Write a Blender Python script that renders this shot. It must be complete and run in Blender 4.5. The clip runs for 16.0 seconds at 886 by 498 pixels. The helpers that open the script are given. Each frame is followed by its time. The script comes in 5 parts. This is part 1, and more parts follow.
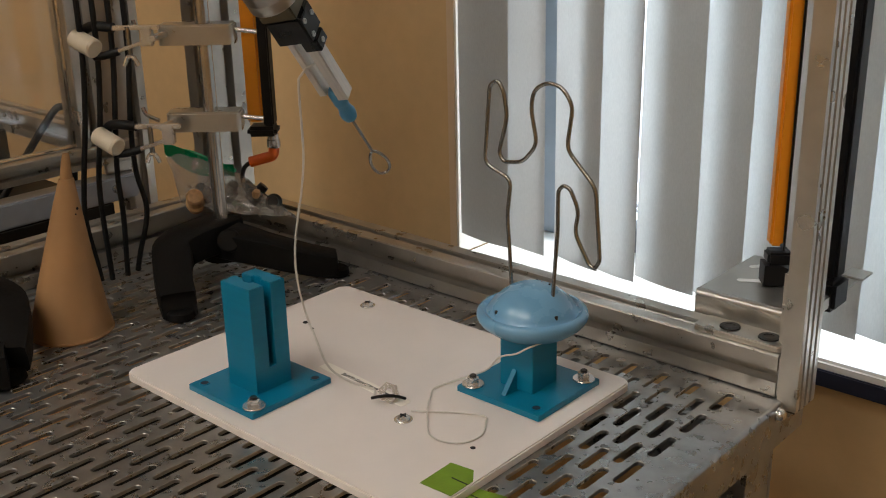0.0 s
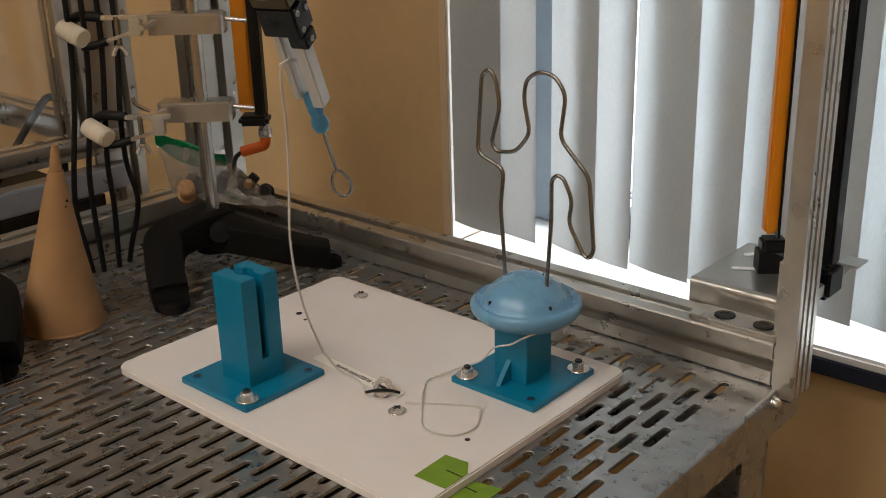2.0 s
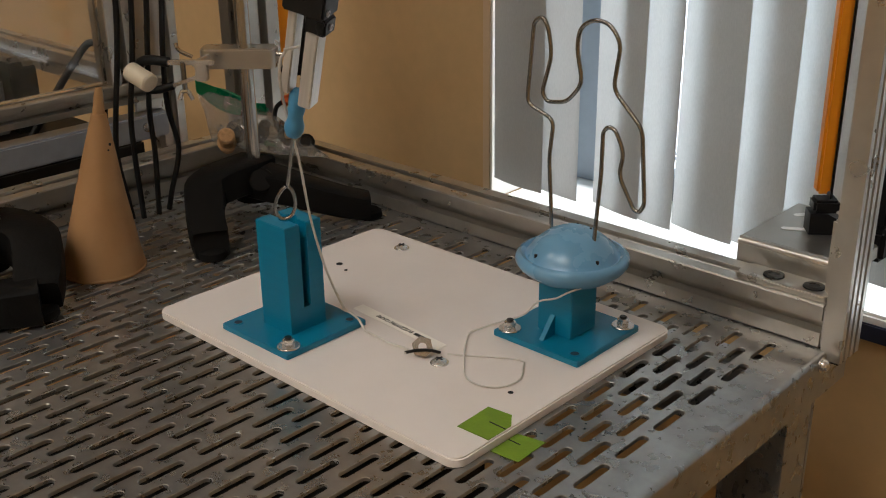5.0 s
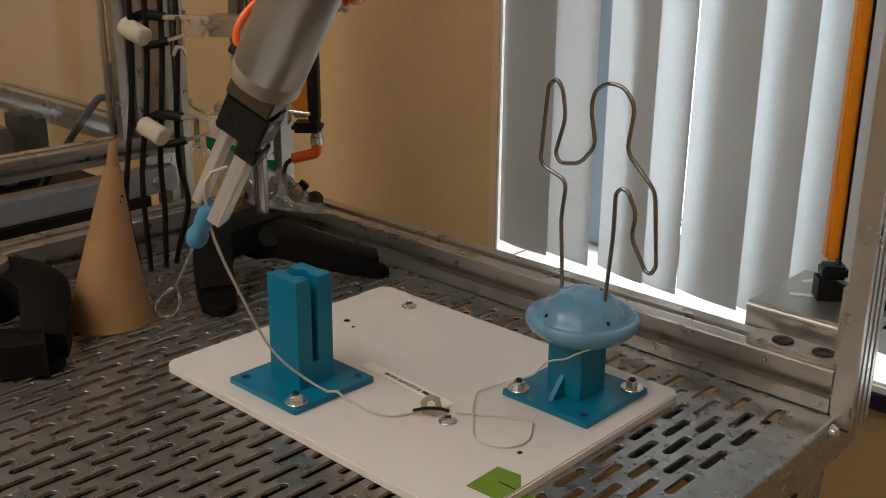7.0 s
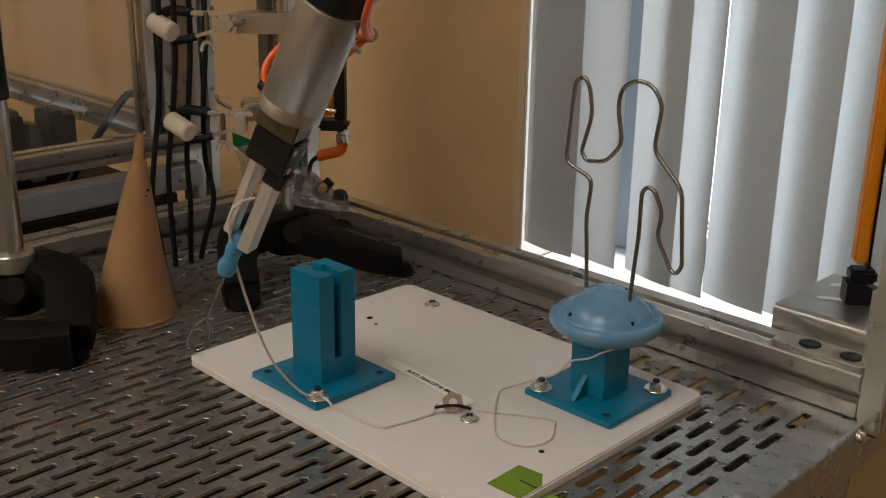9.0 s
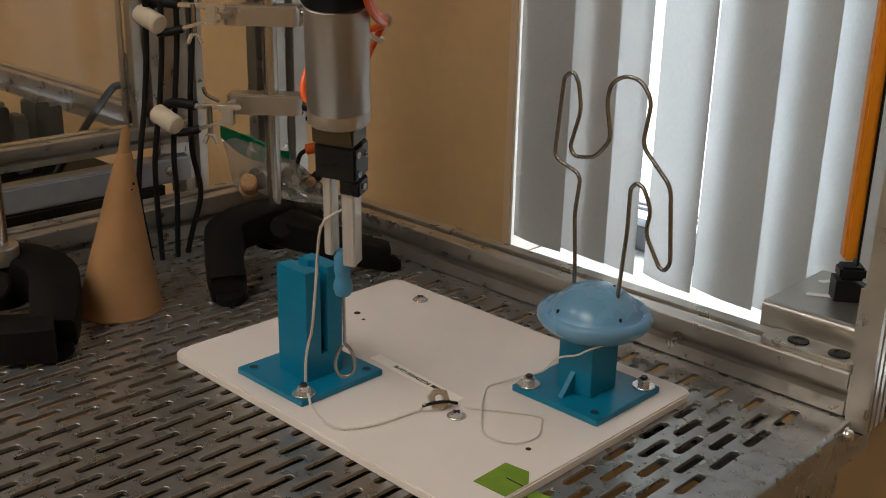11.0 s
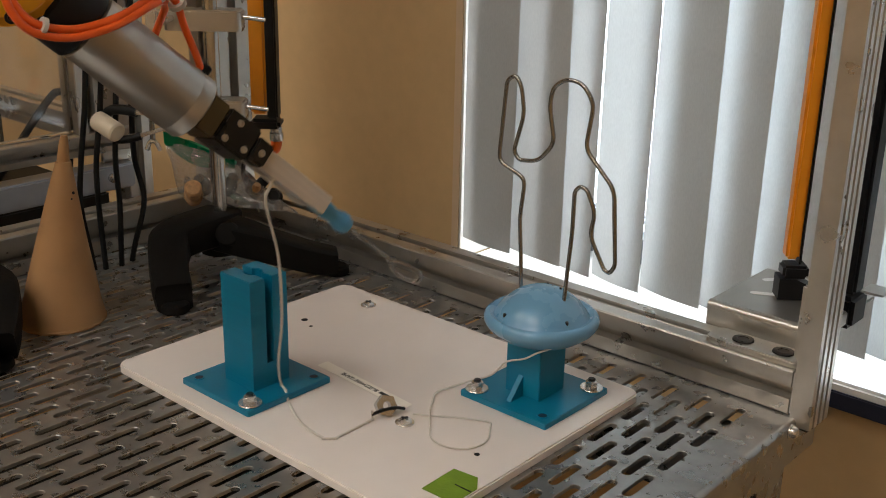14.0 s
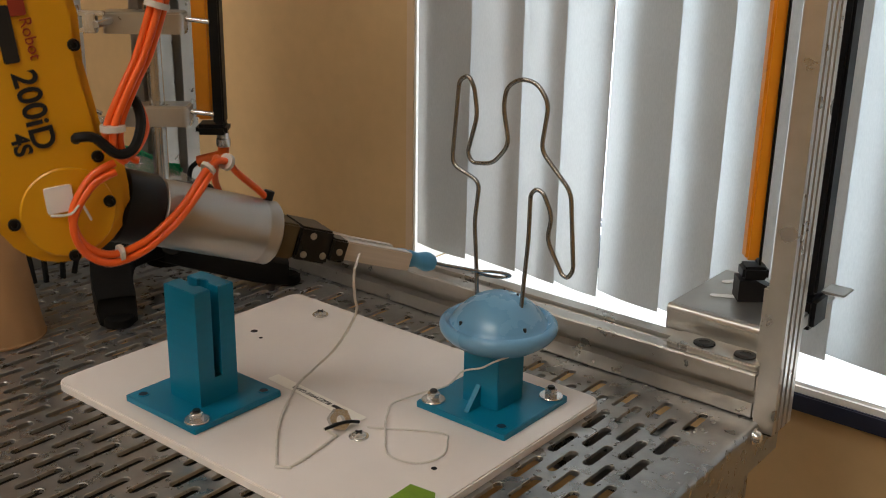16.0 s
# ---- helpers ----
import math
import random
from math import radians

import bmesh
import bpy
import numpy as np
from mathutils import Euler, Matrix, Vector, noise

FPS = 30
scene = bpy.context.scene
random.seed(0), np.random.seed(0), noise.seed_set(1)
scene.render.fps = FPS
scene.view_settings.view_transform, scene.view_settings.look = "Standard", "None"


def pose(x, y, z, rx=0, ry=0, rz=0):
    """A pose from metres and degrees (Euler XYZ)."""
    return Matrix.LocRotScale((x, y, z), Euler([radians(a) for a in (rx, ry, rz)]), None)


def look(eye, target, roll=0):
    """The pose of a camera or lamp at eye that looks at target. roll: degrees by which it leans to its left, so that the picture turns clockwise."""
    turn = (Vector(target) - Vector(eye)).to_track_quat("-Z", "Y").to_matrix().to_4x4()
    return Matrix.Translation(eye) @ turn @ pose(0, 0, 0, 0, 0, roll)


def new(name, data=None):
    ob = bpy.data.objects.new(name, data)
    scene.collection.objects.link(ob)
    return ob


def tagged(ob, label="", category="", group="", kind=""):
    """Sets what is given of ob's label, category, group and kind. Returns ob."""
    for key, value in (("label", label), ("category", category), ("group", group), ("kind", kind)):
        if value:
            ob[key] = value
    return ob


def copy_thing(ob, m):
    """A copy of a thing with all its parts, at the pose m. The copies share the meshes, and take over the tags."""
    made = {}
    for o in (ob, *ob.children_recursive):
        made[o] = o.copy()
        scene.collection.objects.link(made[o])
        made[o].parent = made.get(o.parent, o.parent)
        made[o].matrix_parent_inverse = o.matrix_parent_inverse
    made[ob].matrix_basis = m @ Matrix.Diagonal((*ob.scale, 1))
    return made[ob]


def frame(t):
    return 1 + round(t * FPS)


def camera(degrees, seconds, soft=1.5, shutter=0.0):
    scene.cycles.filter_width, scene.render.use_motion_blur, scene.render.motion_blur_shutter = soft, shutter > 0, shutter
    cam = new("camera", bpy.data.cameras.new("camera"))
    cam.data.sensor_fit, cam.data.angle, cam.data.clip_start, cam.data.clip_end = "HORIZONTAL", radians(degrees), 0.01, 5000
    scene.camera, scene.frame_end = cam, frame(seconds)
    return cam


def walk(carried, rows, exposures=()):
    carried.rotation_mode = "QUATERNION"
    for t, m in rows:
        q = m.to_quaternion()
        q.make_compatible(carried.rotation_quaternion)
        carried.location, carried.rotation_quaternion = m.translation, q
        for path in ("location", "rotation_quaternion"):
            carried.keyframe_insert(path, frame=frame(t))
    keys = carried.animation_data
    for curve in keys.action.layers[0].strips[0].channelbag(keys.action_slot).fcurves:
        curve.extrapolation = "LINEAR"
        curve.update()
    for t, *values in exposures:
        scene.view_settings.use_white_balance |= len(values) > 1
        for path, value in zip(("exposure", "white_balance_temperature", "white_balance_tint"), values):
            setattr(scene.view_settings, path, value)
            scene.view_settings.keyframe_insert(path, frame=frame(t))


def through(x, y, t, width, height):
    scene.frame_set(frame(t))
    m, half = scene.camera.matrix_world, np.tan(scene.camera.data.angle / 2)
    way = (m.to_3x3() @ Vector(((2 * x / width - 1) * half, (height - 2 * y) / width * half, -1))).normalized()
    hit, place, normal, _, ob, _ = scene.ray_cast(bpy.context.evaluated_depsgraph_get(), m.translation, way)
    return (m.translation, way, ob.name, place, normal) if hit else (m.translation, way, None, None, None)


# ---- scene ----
cam = camera(45.1, 16.0, soft=1.0, shutter=0.5)

PATH = [
    (0, (0.6376, -0.3659, 0.3437), (-0.5619, 0.9620, -0.2949), -1.28),
    (0.5, (0.6362, -0.3645, 0.3446), (-0.5752, 0.9496, -0.3002), -1.56),
    (1, (0.6355, -0.3635, 0.3455), (-0.5539, 0.9629, -0.3146), -1.24),
    (1.5, (0.6344, -0.3609, 0.3452), (-0.5500, 0.9581, -0.3384), -1.38),
    (2, (0.6346, -0.3611, 0.3456), (-0.5519, 0.9662, -0.3182), -1.60),
    (2.5, (0.6341, -0.3623, 0.3439), (-0.5484, 0.9575, -0.3413), -1.61),
    (3, (0.6340, -0.3624, 0.3424), (-0.5482, 0.9572, -0.3440), -1.50),
    (3.5, (0.6329, -0.3628, 0.3403), (-0.5563, 0.9471, -0.3525), -1.60),
    (4, (0.6319, -0.3628, 0.3365), (-0.5580, 0.9390, -0.3703), -1.62),
    (4.2, (0.6293, -0.3631, 0.3339), (-0.5568, 0.9303, -0.3943), -1.38),
    (6.3, (0.6189, -0.3708, 0.3351), (-0.6167, 0.9197, -0.3114), 0.06),
    (6.5, (0.6184, -0.3720, 0.3351), (-0.6158, 0.9278, -0.2950), 0.33),
    (7, (0.6157, -0.3744, 0.3311), (-0.6121, 0.9382, -0.2849), 0.55),
    (7.5, (0.6163, -0.3765, 0.3301), (-0.6211, 0.9262, -0.2878), 0.62),
    (8, (0.6148, -0.3781, 0.3281), (-0.6460, 0.9004, -0.2931), 0.69),
    (8.5, (0.6165, -0.3760, 0.3279), (-0.6778, 0.8781, -0.2738), 0.14),
    (9, (0.6154, -0.3732, 0.3250), (-0.6463, 0.9109, -0.2827), 0.91),
    (9.5, (0.6146, -0.3745, 0.3251), (-0.6445, 0.9163, -0.2738), 1.37),
    (9.7, (0.6130, -0.3734, 0.3245), (-0.6392, 0.9225, -0.2775), 1.59),
    (12, (0.6140, -0.3662, 0.3300), (-0.6307, 0.9234, -0.3006), 1.01),
    (12.5, (0.6137, -0.3657, 0.3318), (-0.6241, 0.9451, -0.2682), 1.08),
    (13, (0.6152, -0.3651, 0.3312), (-0.6221, 0.9514, -0.2569), 0.63),
    (13.5, (0.6153, -0.3624, 0.3295), (-0.5766, 0.9839, -0.2844), 0.95),
    (14, (0.6147, -0.3605, 0.3287), (-0.5734, 0.9859, -0.2922), 1.15),
    (14.5, (0.6158, -0.3632, 0.3316), (-0.5740, 0.9875, -0.2767), 1.45),
    (15, (0.6157, -0.3629, 0.3329), (-0.5431, 1.0197, -0.2632), 1.70),
    (15.5, (0.6108, -0.3567, 0.3286), (-0.5217, 1.0363, -0.2935), 1.78),
    (16, (0.6022, -0.3431, 0.3222), (-0.5288, 1.0561, -0.2886), 1.03),
]
walk(cam, [(t, look(e, a, r)) for t, e, a, r in PATH],
     exposures=[(0, 0.1), (2.5, 0.12), (4, 0.08), (7.5, 0.0), (8.5, -0.12), (9.5, -0.08), (12.5, 0.04), (14, 0.17), (16, 0.22)])

# ---------------------------------------------------------------- light
world = bpy.data.worlds.new("sky")
scene.world = world
world.use_nodes = True
wn = world.node_tree
sky = wn.nodes.new("ShaderNodeTexSky")
sky.sky_type, sky.sun_disc = "NISHITA", False
sky.sun_elevation, sky.sun_rotation = radians(57), radians(42)
wn.links.new(sky.outputs[0], wn.nodes["Background"].inputs[0])
wn.nodes["Background"].inputs[1].default_value = 0.12

sun = new("sun", bpy.data.lights.new("sun", "SUN"))
sun.data.energy, sun.data.angle, sun.data.color = 4.0, radians(14), (1, 0.98, 0.96)
sun.matrix_world = look((2.0, 2.6, 4.6), (0.2, 0.6, 0.2))

WIN_X0, WIN_X1, WIN_Z0, WIN_Z1, WALL_Y = -0.1235, 1.05, -0.074, 1.15, 0.505
skylight = new("window_daylight", bpy.data.lights.new("window_daylight", "AREA"))
skylight.data.shape, skylight.data.size, skylight.data.size_y = "RECTANGLE", 0.72, 1.2
skylight.data.energy, skylight.data.color = 9.0, (0.52, 0.79, 1.0)
skylight.matrix_world = look((0.40, WALL_Y + 0.112, 0.53), (0.40, -1, 0.2))

# added overhead fill lights, unseen, behind and beside the camera
FILL_LIGHTS = [(0.25, -1.1), (-1.1, -1.1), (0.9, -2.4), (-0.9, -2.4)]
for lx, ly in FILL_LIGHTS:
    lamp = new("fill_light", bpy.data.lights.new("fill_light", "AREA"))
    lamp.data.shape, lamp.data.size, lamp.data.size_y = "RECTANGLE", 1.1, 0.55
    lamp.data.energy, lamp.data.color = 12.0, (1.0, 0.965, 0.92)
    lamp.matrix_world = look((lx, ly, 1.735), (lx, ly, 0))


# ---------------------------------------------------------------- materials
def mat(name, color, rough=0.5, metal=0.0, var=0.12, scale=60, bump=0.0, bscale=400, spots=0.0, spot_scale=9,
        spec=0.5, coat=0.0, trans=0.0, alpha=1.0, emit=0.0, ior=1.45, stretch=(1, 1, 1), rvar=0.1):
    m = bpy.data.materials.new(name)
    m.use_nodes = True
    nt = m.node_tree
    N, L = nt.nodes, nt.links
    b = N["Principled BSDF"]
    tc = N.new("ShaderNodeTexCoord")
    mp = N.new("ShaderNodeMapping")
    mp.inputs["Scale"].default_value = stretch
    L.new(tc.outputs["Object"], mp.inputs[0])
    n1 = N.new("ShaderNodeTexNoise")
    n1.inputs["Scale"].default_value, n1.inputs["Detail"].default_value = scale, 5
    L.new(mp.outputs[0], n1.inputs[0])
    n2 = N.new("ShaderNodeTexNoise")
    n2.inputs["Scale"].default_value, n2.inputs["Detail"].default_value = spot_scale, 4
    L.new(tc.outputs["Object"], n2.inputs[0])
    r1 = N.new("ShaderNodeMapRange")
    r1.inputs["From Min"].default_value, r1.inputs["From Max"].default_value = 0.25, 0.75
    r1.inputs["To Min"].default_value, r1.inputs["To Max"].default_value = 1 - var, 1 + var
    L.new(n1.outputs[0], r1.inputs[0])
    r2 = N.new("ShaderNodeMapRange")
    r2.inputs["From Min"].default_value, r2.inputs["From Max"].default_value = 0.35, 0.7
    r2.inputs["To Min"].default_value, r2.inputs["To Max"].default_value = 1.0 + spots * 0.4, 1 - spots
    L.new(n2.outputs[0], r2.inputs[0])
    mul = N.new("ShaderNodeMath")
    mul.operation = "MULTIPLY"
    L.new(r1.outputs[0], mul.inputs[0])
    L.new(r2.outputs[0], mul.inputs[1])
    mix = N.new("ShaderNodeVectorMath")
    mix.operation = "SCALE"
    mix.inputs[0].default_value = color
    L.new(mul.outputs[0], mix.inputs["Scale"])
    L.new(mix.outputs[0], b.inputs["Base Color"])
    rr = N.new("ShaderNodeMapRange")
    rr.inputs["To Min"].default_value, rr.inputs["To Max"].default_value = max(0.02, rough - rvar), min(1, rough + rvar)
    L.new(n1.outputs[0], rr.inputs[0])
    L.new(rr.outputs[0], b.inputs["Roughness"])
    b.inputs["Metallic"].default_value = metal
    b.inputs["Specular IOR Level"].default_value = spec
    b.inputs["Coat Weight"].default_value = coat
    b.inputs["Transmission Weight"].default_value = trans
    b.inputs["Alpha"].default_value = alpha
    b.inputs["IOR"].default_value = ior
    if emit:
        b.inputs["Emission Color"].default_value = (*color, 1)
        b.inputs["Emission Strength"].default_value = emit
    if bump:
        n3 = N.new("ShaderNodeTexNoise")
        n3.inputs["Scale"].default_value, n3.inputs["Detail"].default_value = bscale, 3
        L.new(mp.outputs[0], n3.inputs[0])
        bp = N.new("ShaderNodeBump")
        bp.inputs["Strength"].default_value, bp.inputs["Distance"].default_value = bump, 0.001
        L.new(n3.outputs[0], bp.inputs["Height"])
        L.new(bp.outputs[0], b.inputs["Normal"])
    return m


M = dict(
    wall=mat("beige_wall_paint", (0.59, 0.415, 0.215), 0.75, bump=0.15, bscale=220, spots=0.06, var=0.04),
    reveal=mat("window_reveal_paint", (0.74, 0.7, 0.64), 0.6, var=0.04),
    floor=mat("brown_carpet", (0.085, 0.062, 0.042), 0.95, bump=0.5, bscale=900, var=0.3, scale=300),
    ceiling=mat("ceiling_tile", (0.72, 0.69, 0.62), 0.9, bump=0.2, var=0.06),
    sill=mat("white_sill", (0.82, 0.82, 0.80), 0.4, var=0.03),
    navy=mat("dark_sill_edge", (0.02, 0.025, 0.05), 0.5),
    trim=mat("beige_corner_trim", (0.62, 0.48, 0.32), 0.55, var=0.04),
    stile=mat("blue_grey_window_stile", (0.30, 0.36, 0.43), 0.45, var=0.05),
    frame=mat("window_frame_grey", (0.16, 0.18, 0.2), 0.5),
    galv=mat("galvanised_steel", (0.33, 0.328, 0.32), 0.29, 0.8, var=0.14, scale=90, bump=0.04, bscale=300, spots=0.06,
             spot_scale=26, rvar=0.1),
    # slot lips: edge highlight put into a lighter colour, along with some wear
    slot_lip=mat("highlit_worn_steel", (0.42, 0.4, 0.37), 0.42, 0.9, var=0.3, scale=200),
    # near black, so the added shelf darkens the table slots; cell deck too
    shelf=mat("flat_dark_tone", (0.02, 0.018, 0.016), 0.6, var=0.3, scale=20),
    alu=mat("anodised_aluminium", (0.50, 0.475, 0.43), 0.30, 0.88, var=0.1, scale=50, spots=0.05, spot_scale=30, bump=0.04,
            stretch=(1, 1, 1)),
    alu_cut=mat("sawn_aluminium", (0.6, 0.58, 0.55), 0.3, 0.9),
    zinc=mat("zinc_plated_steel", (0.47, 0.455, 0.42), 0.34, 0.9, var=0.05, spots=0.05, spot_scale=40),
    chrome=mat("bright_steel", (0.66, 0.65, 0.63), 0.22, 0.78, var=0.08),
    wire=mat("steel_wire", (0.31, 0.295, 0.27), 0.24, 1.0, var=0.05, scale=150, rvar=0.04),
    rod=mat("brushed_steel_rod", (0.5, 0.48, 0.45), 0.2, 0.97),
    white=mat("white_plastic_board", (0.76, 0.70, 0.66), 0.42, var=0.025, scale=30, spots=0.035, spot_scale=14, bump=0.02),
    teal=mat("teal_printed_plastic", (0.0, 0.165, 0.285), 0.38, var=0.07, scale=40, bump=0.12, bscale=260,
             stretch=(0.2, 0.2, 6), rvar=0.06),
    sky_blue=mat("glossy_light_blue_plastic", (0.145, 0.33, 0.51), 0.27, var=0.04, scale=30, coat=0.2, rvar=0.04),
    handle=mat("blue_handle_plastic", (0.07, 0.26, 0.45), 0.36, var=0.06),
    green=mat("green_masking_tape", (0.16, 0.27, 0.018), 0.7, var=0.12, scale=120, bump=0.3, bscale=500),
    cone=mat("pale_brown_cone", (0.36, 0.195, 0.082), 0.68, var=0.06, scale=25, stretch=(1, 1, 0.15), spots=0.16, spot_scale=22, bump=0.15, bscale=120),
    cast=mat("black_cast_iron_paint", (0.007, 0.0065, 0.006), 0.62, bump=0.3, bscale=260, var=0.3, spec=0.13),
    black=mat("matt_black_plastic", (0.008, 0.008, 0.009), 0.45, var=0.2, spec=0.3),
    black_steel=mat("black_oxide_steel", (0.02, 0.019, 0.018), 0.3, 0.5, var=0.2),
    rubber=mat("black_cable_rubber", (0.007, 0.007, 0.007), 0.5, var=0.2, spec=0.3),
    amber=mat("amber_sensor_housing", (0.72, 0.26, 0.012), 0.42, var=0.06, spots=0.12, spot_scale=60),
    yellow=mat("yellow_robot_paint", (0.68, 0.33, 0.006), 0.36, var=0.03, scale=20, coat=0.2, bump=0.03, spots=0.03),
    silver=mat("satin_silver_paint", (0.44, 0.41, 0.37), 0.36, 0.8, var=0.06, scale=30),
    steel_jaw=mat("ground_aluminium_jaw", (0.62, 0.58, 0.53), 0.34, 0.55, var=0.12, stretch=(6, 6, 0.4), scale=60),
    olive=mat("olive_anodised_flange", (0.11, 0.085, 0.045), 0.42, 0.5),
    orange=mat("orange_air_hose", (0.85, 0.12, 0.015), 0.35, var=0.06, spec=0.6),
    plug=mat("orange_plug", (0.75, 0.13, 0.015), 0.5, var=0.08),
    cord=mat("white_cord", (0.62, 0.58, 0.52), 0.6, var=0.08),
    ivory=mat("ivory_knob", (0.70, 0.62, 0.48), 0.5, var=0.05),
    cork=mat("cork", (0.52, 0.31, 0.15), 0.85, var=0.3, scale=260, bump=0.4, bscale=500),
    label=mat("cream_label_tape", (0.90, 0.86, 0.78), 0.4, var=0.03),
    ink=mat("black_ink", (0.01, 0.01, 0.01), 0.6, var=0.05),
    red_ink=mat("dark_red_ink", (0.28, 0.03, 0.01), 0.6, var=0.05),
    zip=mat("green_zip_strip", (0.0, 0.24, 0.09), 0.3, var=0.1),
    # near black: the shade inside holes and recesses put into the colour
    dark=mat("recess_shade", (0.004, 0.004, 0.004), 0.8),
    board=mat("dark_circuit_board", (0.02, 0.03, 0.022), 0.5, var=0.4, scale=200),
    steel_blue=mat("grey_painted_beam", (0.34, 0.37, 0.42), 0.4, 0.3, var=0.08),
    # glow for the added fill panels
    lamp=mat("fill_panel_glow", (1.0, 0.93, 0.82), 0.6, emit=1.2),
)


def glassy(name, tint, opacity, rough, ior=1.5):
    """Thin clear sheet: mostly see-through, with a real glossy surface on top."""
    m = bpy.data.materials.new(name)
    m.use_nodes = True
    nt = m.node_tree
    for n in list(nt.nodes):
        nt.nodes.remove(n)
    out = nt.nodes.new("ShaderNodeOutputMaterial")
    t = nt.nodes.new("ShaderNodeBsdfTransparent")
    t.inputs[0].default_value = (*tint, 1)
    d = nt.nodes.new("ShaderNodeBsdfDiffuse")
    d.inputs[0].default_value = (0.7, 0.68, 0.64, 1)
    g = nt.nodes.new("ShaderNodeBsdfGlossy")
    g.inputs["Roughness"].default_value = rough
    m1 = nt.nodes.new("ShaderNodeMixShader")
    m1.inputs[0].default_value = opacity
    fr = nt.nodes.new("ShaderNodeFresnel")
    fr.inputs[0].default_value = ior
    m2 = nt.nodes.new("ShaderNodeMixShader")
    nt.links.new(t.outputs[0], m1.inputs[1])
    nt.links.new(d.outputs[0], m1.inputs[2])
    nt.links.new(fr.outputs[0], m2.inputs[0])
    nt.links.new(m1.outputs[0], m2.inputs[1])
    nt.links.new(g.outputs[0], m2.inputs[2])
    nt.links.new(m2.outputs[0], out.inputs[0])
    return m


M["panel"] = glassy("clear_polycarbonate", (0.93, 0.92, 0.9), 0.05, 0.03, 1.6)
M["bag"] = glassy("clear_plastic_film", (0.9, 0.9, 0.88), 0.25, 0.06)
M["glass"] = glassy("window_glass", (0.97, 0.98, 0.99), 0.0, 0.01)


def fabric(name, color, through):
    m = bpy.data.materials.new(name)
    m.use_nodes = True
    nt = m.node_tree
    b = nt.nodes["Principled BSDF"]
    tc = nt.nodes.new("ShaderNodeTexCoord")
    mp = nt.nodes.new("ShaderNodeMapping")
    mp.inputs["Scale"].default_value = (900, 900, 250)
    n = nt.nodes.new("ShaderNodeTexNoise")
    n.inputs["Scale"].default_value = 1
    nt.links.new(tc.outputs["Object"], mp.inputs[0])
    nt.links.new(mp.outputs[0], n.inputs[0])
    r = nt.nodes.new("ShaderNodeMapRange")
    r.inputs["To Min"].default_value, r.inputs["To Max"].default_value = 0.9, 1.1
    nt.links.new(n.outputs[0], r.inputs[0])
    s = nt.nodes.new("ShaderNodeVectorMath")
    s.operation = "SCALE"
    s.inputs[0].default_value = color
    nt.links.new(r.outputs[0], s.inputs["Scale"])
    nt.links.new(s.outputs[0], b.inputs["Base Color"])
    b.inputs["Roughness"].default_value = 0.85
    t = nt.nodes.new("ShaderNodeBsdfTranslucent")
    nt.links.new(s.outputs[0], t.inputs[0])
    mx = nt.nodes.new("ShaderNodeMixShader")
    mx.inputs[0].default_value = through
    nt.links.new(b.outputs[0], mx.inputs[1])
    nt.links.new(t.outputs[0], mx.inputs[2])
    nt.links.new(mx.outputs[0], nt.nodes["Material Output"].inputs[0])
    return m


M["blind"] = fabric("blind_fabric", (0.56, 0.545, 0.52), 0.38)


# ---------------------------------------------------------------- mesh helpers
def part(name, bm, material, parent=None, label="", smooth=True, m=None):
    me = bpy.data.meshes.new(name)
    bmesh.ops.recalc_face_normals(bm, faces=bm.faces)
    bm.to_mesh(me)
    bm.free()
    me.materials.append(M[material])
    if smooth:
        me.shade_smooth()
        me.set_sharp_from_angle(angle=radians(38))
    ob = new(name, me)
    ob.parent = parent
    if m is not None:
        ob.matrix_basis = m
    if label:
        ob["label"] = label
    return ob


def thing(name, label, category, m=None, group="", kind=""):
    ob = new(name)
    ob.empty_display_size = 0.02
    if m is not None:
        ob.matrix_basis = m
    return tagged(ob, label, category, group, kind)


def box(x0, x1, y0, y1, z0, z1, bevel=0.0, bm=None, m=None, seg=2):
    own = bmesh.new()
    bmesh.ops.create_cube(own, size=1, matrix=Matrix.Translation(((x0 + x1) / 2, (y0 + y1) / 2, (z0 + z1) / 2))
                          @ Matrix.Diagonal((x1 - x0, y1 - y0, z1 - z0, 1)))
    if bevel:
        bmesh.ops.bevel(own, geom=own.edges[:], offset=bevel, segments=seg, affect="EDGES", clamp_overlap=True)
    if m is not None:
        own.transform(m)
    return join(bm, own)


def join(bm, own):
    if bm is None:
        return own
    me = bpy.data.meshes.new("tmp")
    own.to_mesh(me)
    own.free()
    bm.from_mesh(me)
    bpy.data.meshes.remove(me)
    return bm


def lathe(profile, seg=40, bm=None, m=None):
    """profile: (radius, z) from bottom to top; closed with caps where the radius is above zero."""
    own = bmesh.new()
    rings = []
    for r, z in profile:
        if r < 1e-6:
            rings.append([own.verts.new((0, 0, z))])
        else:
            rings.append([own.verts.new((r * math.cos(2 * math.pi * i / seg), r * math.sin(2 * math.pi * i / seg), z))
                          for i in range(seg)])
    for a, b in zip(rings, rings[1:]):
        for i in range(seg):
            j = (i + 1) % seg
            if len(a) == 1 and len(b) == 1:
                continue
            if len(a) == 1:
                own.faces.new((a[0], b[i], b[j]))
            elif len(b) == 1:
                own.faces.new((a[i], a[j], b[0]))
            else:
                own.faces.new((a[i], a[j], b[j], b[i]))
    if len(rings[0]) > 1:
        own.faces.new(rings[0])
    if len(rings[-1]) > 1:
        own.faces.new(rings[-1])
    if m is not None:
        own.transform(m)
    return join(bm, own)


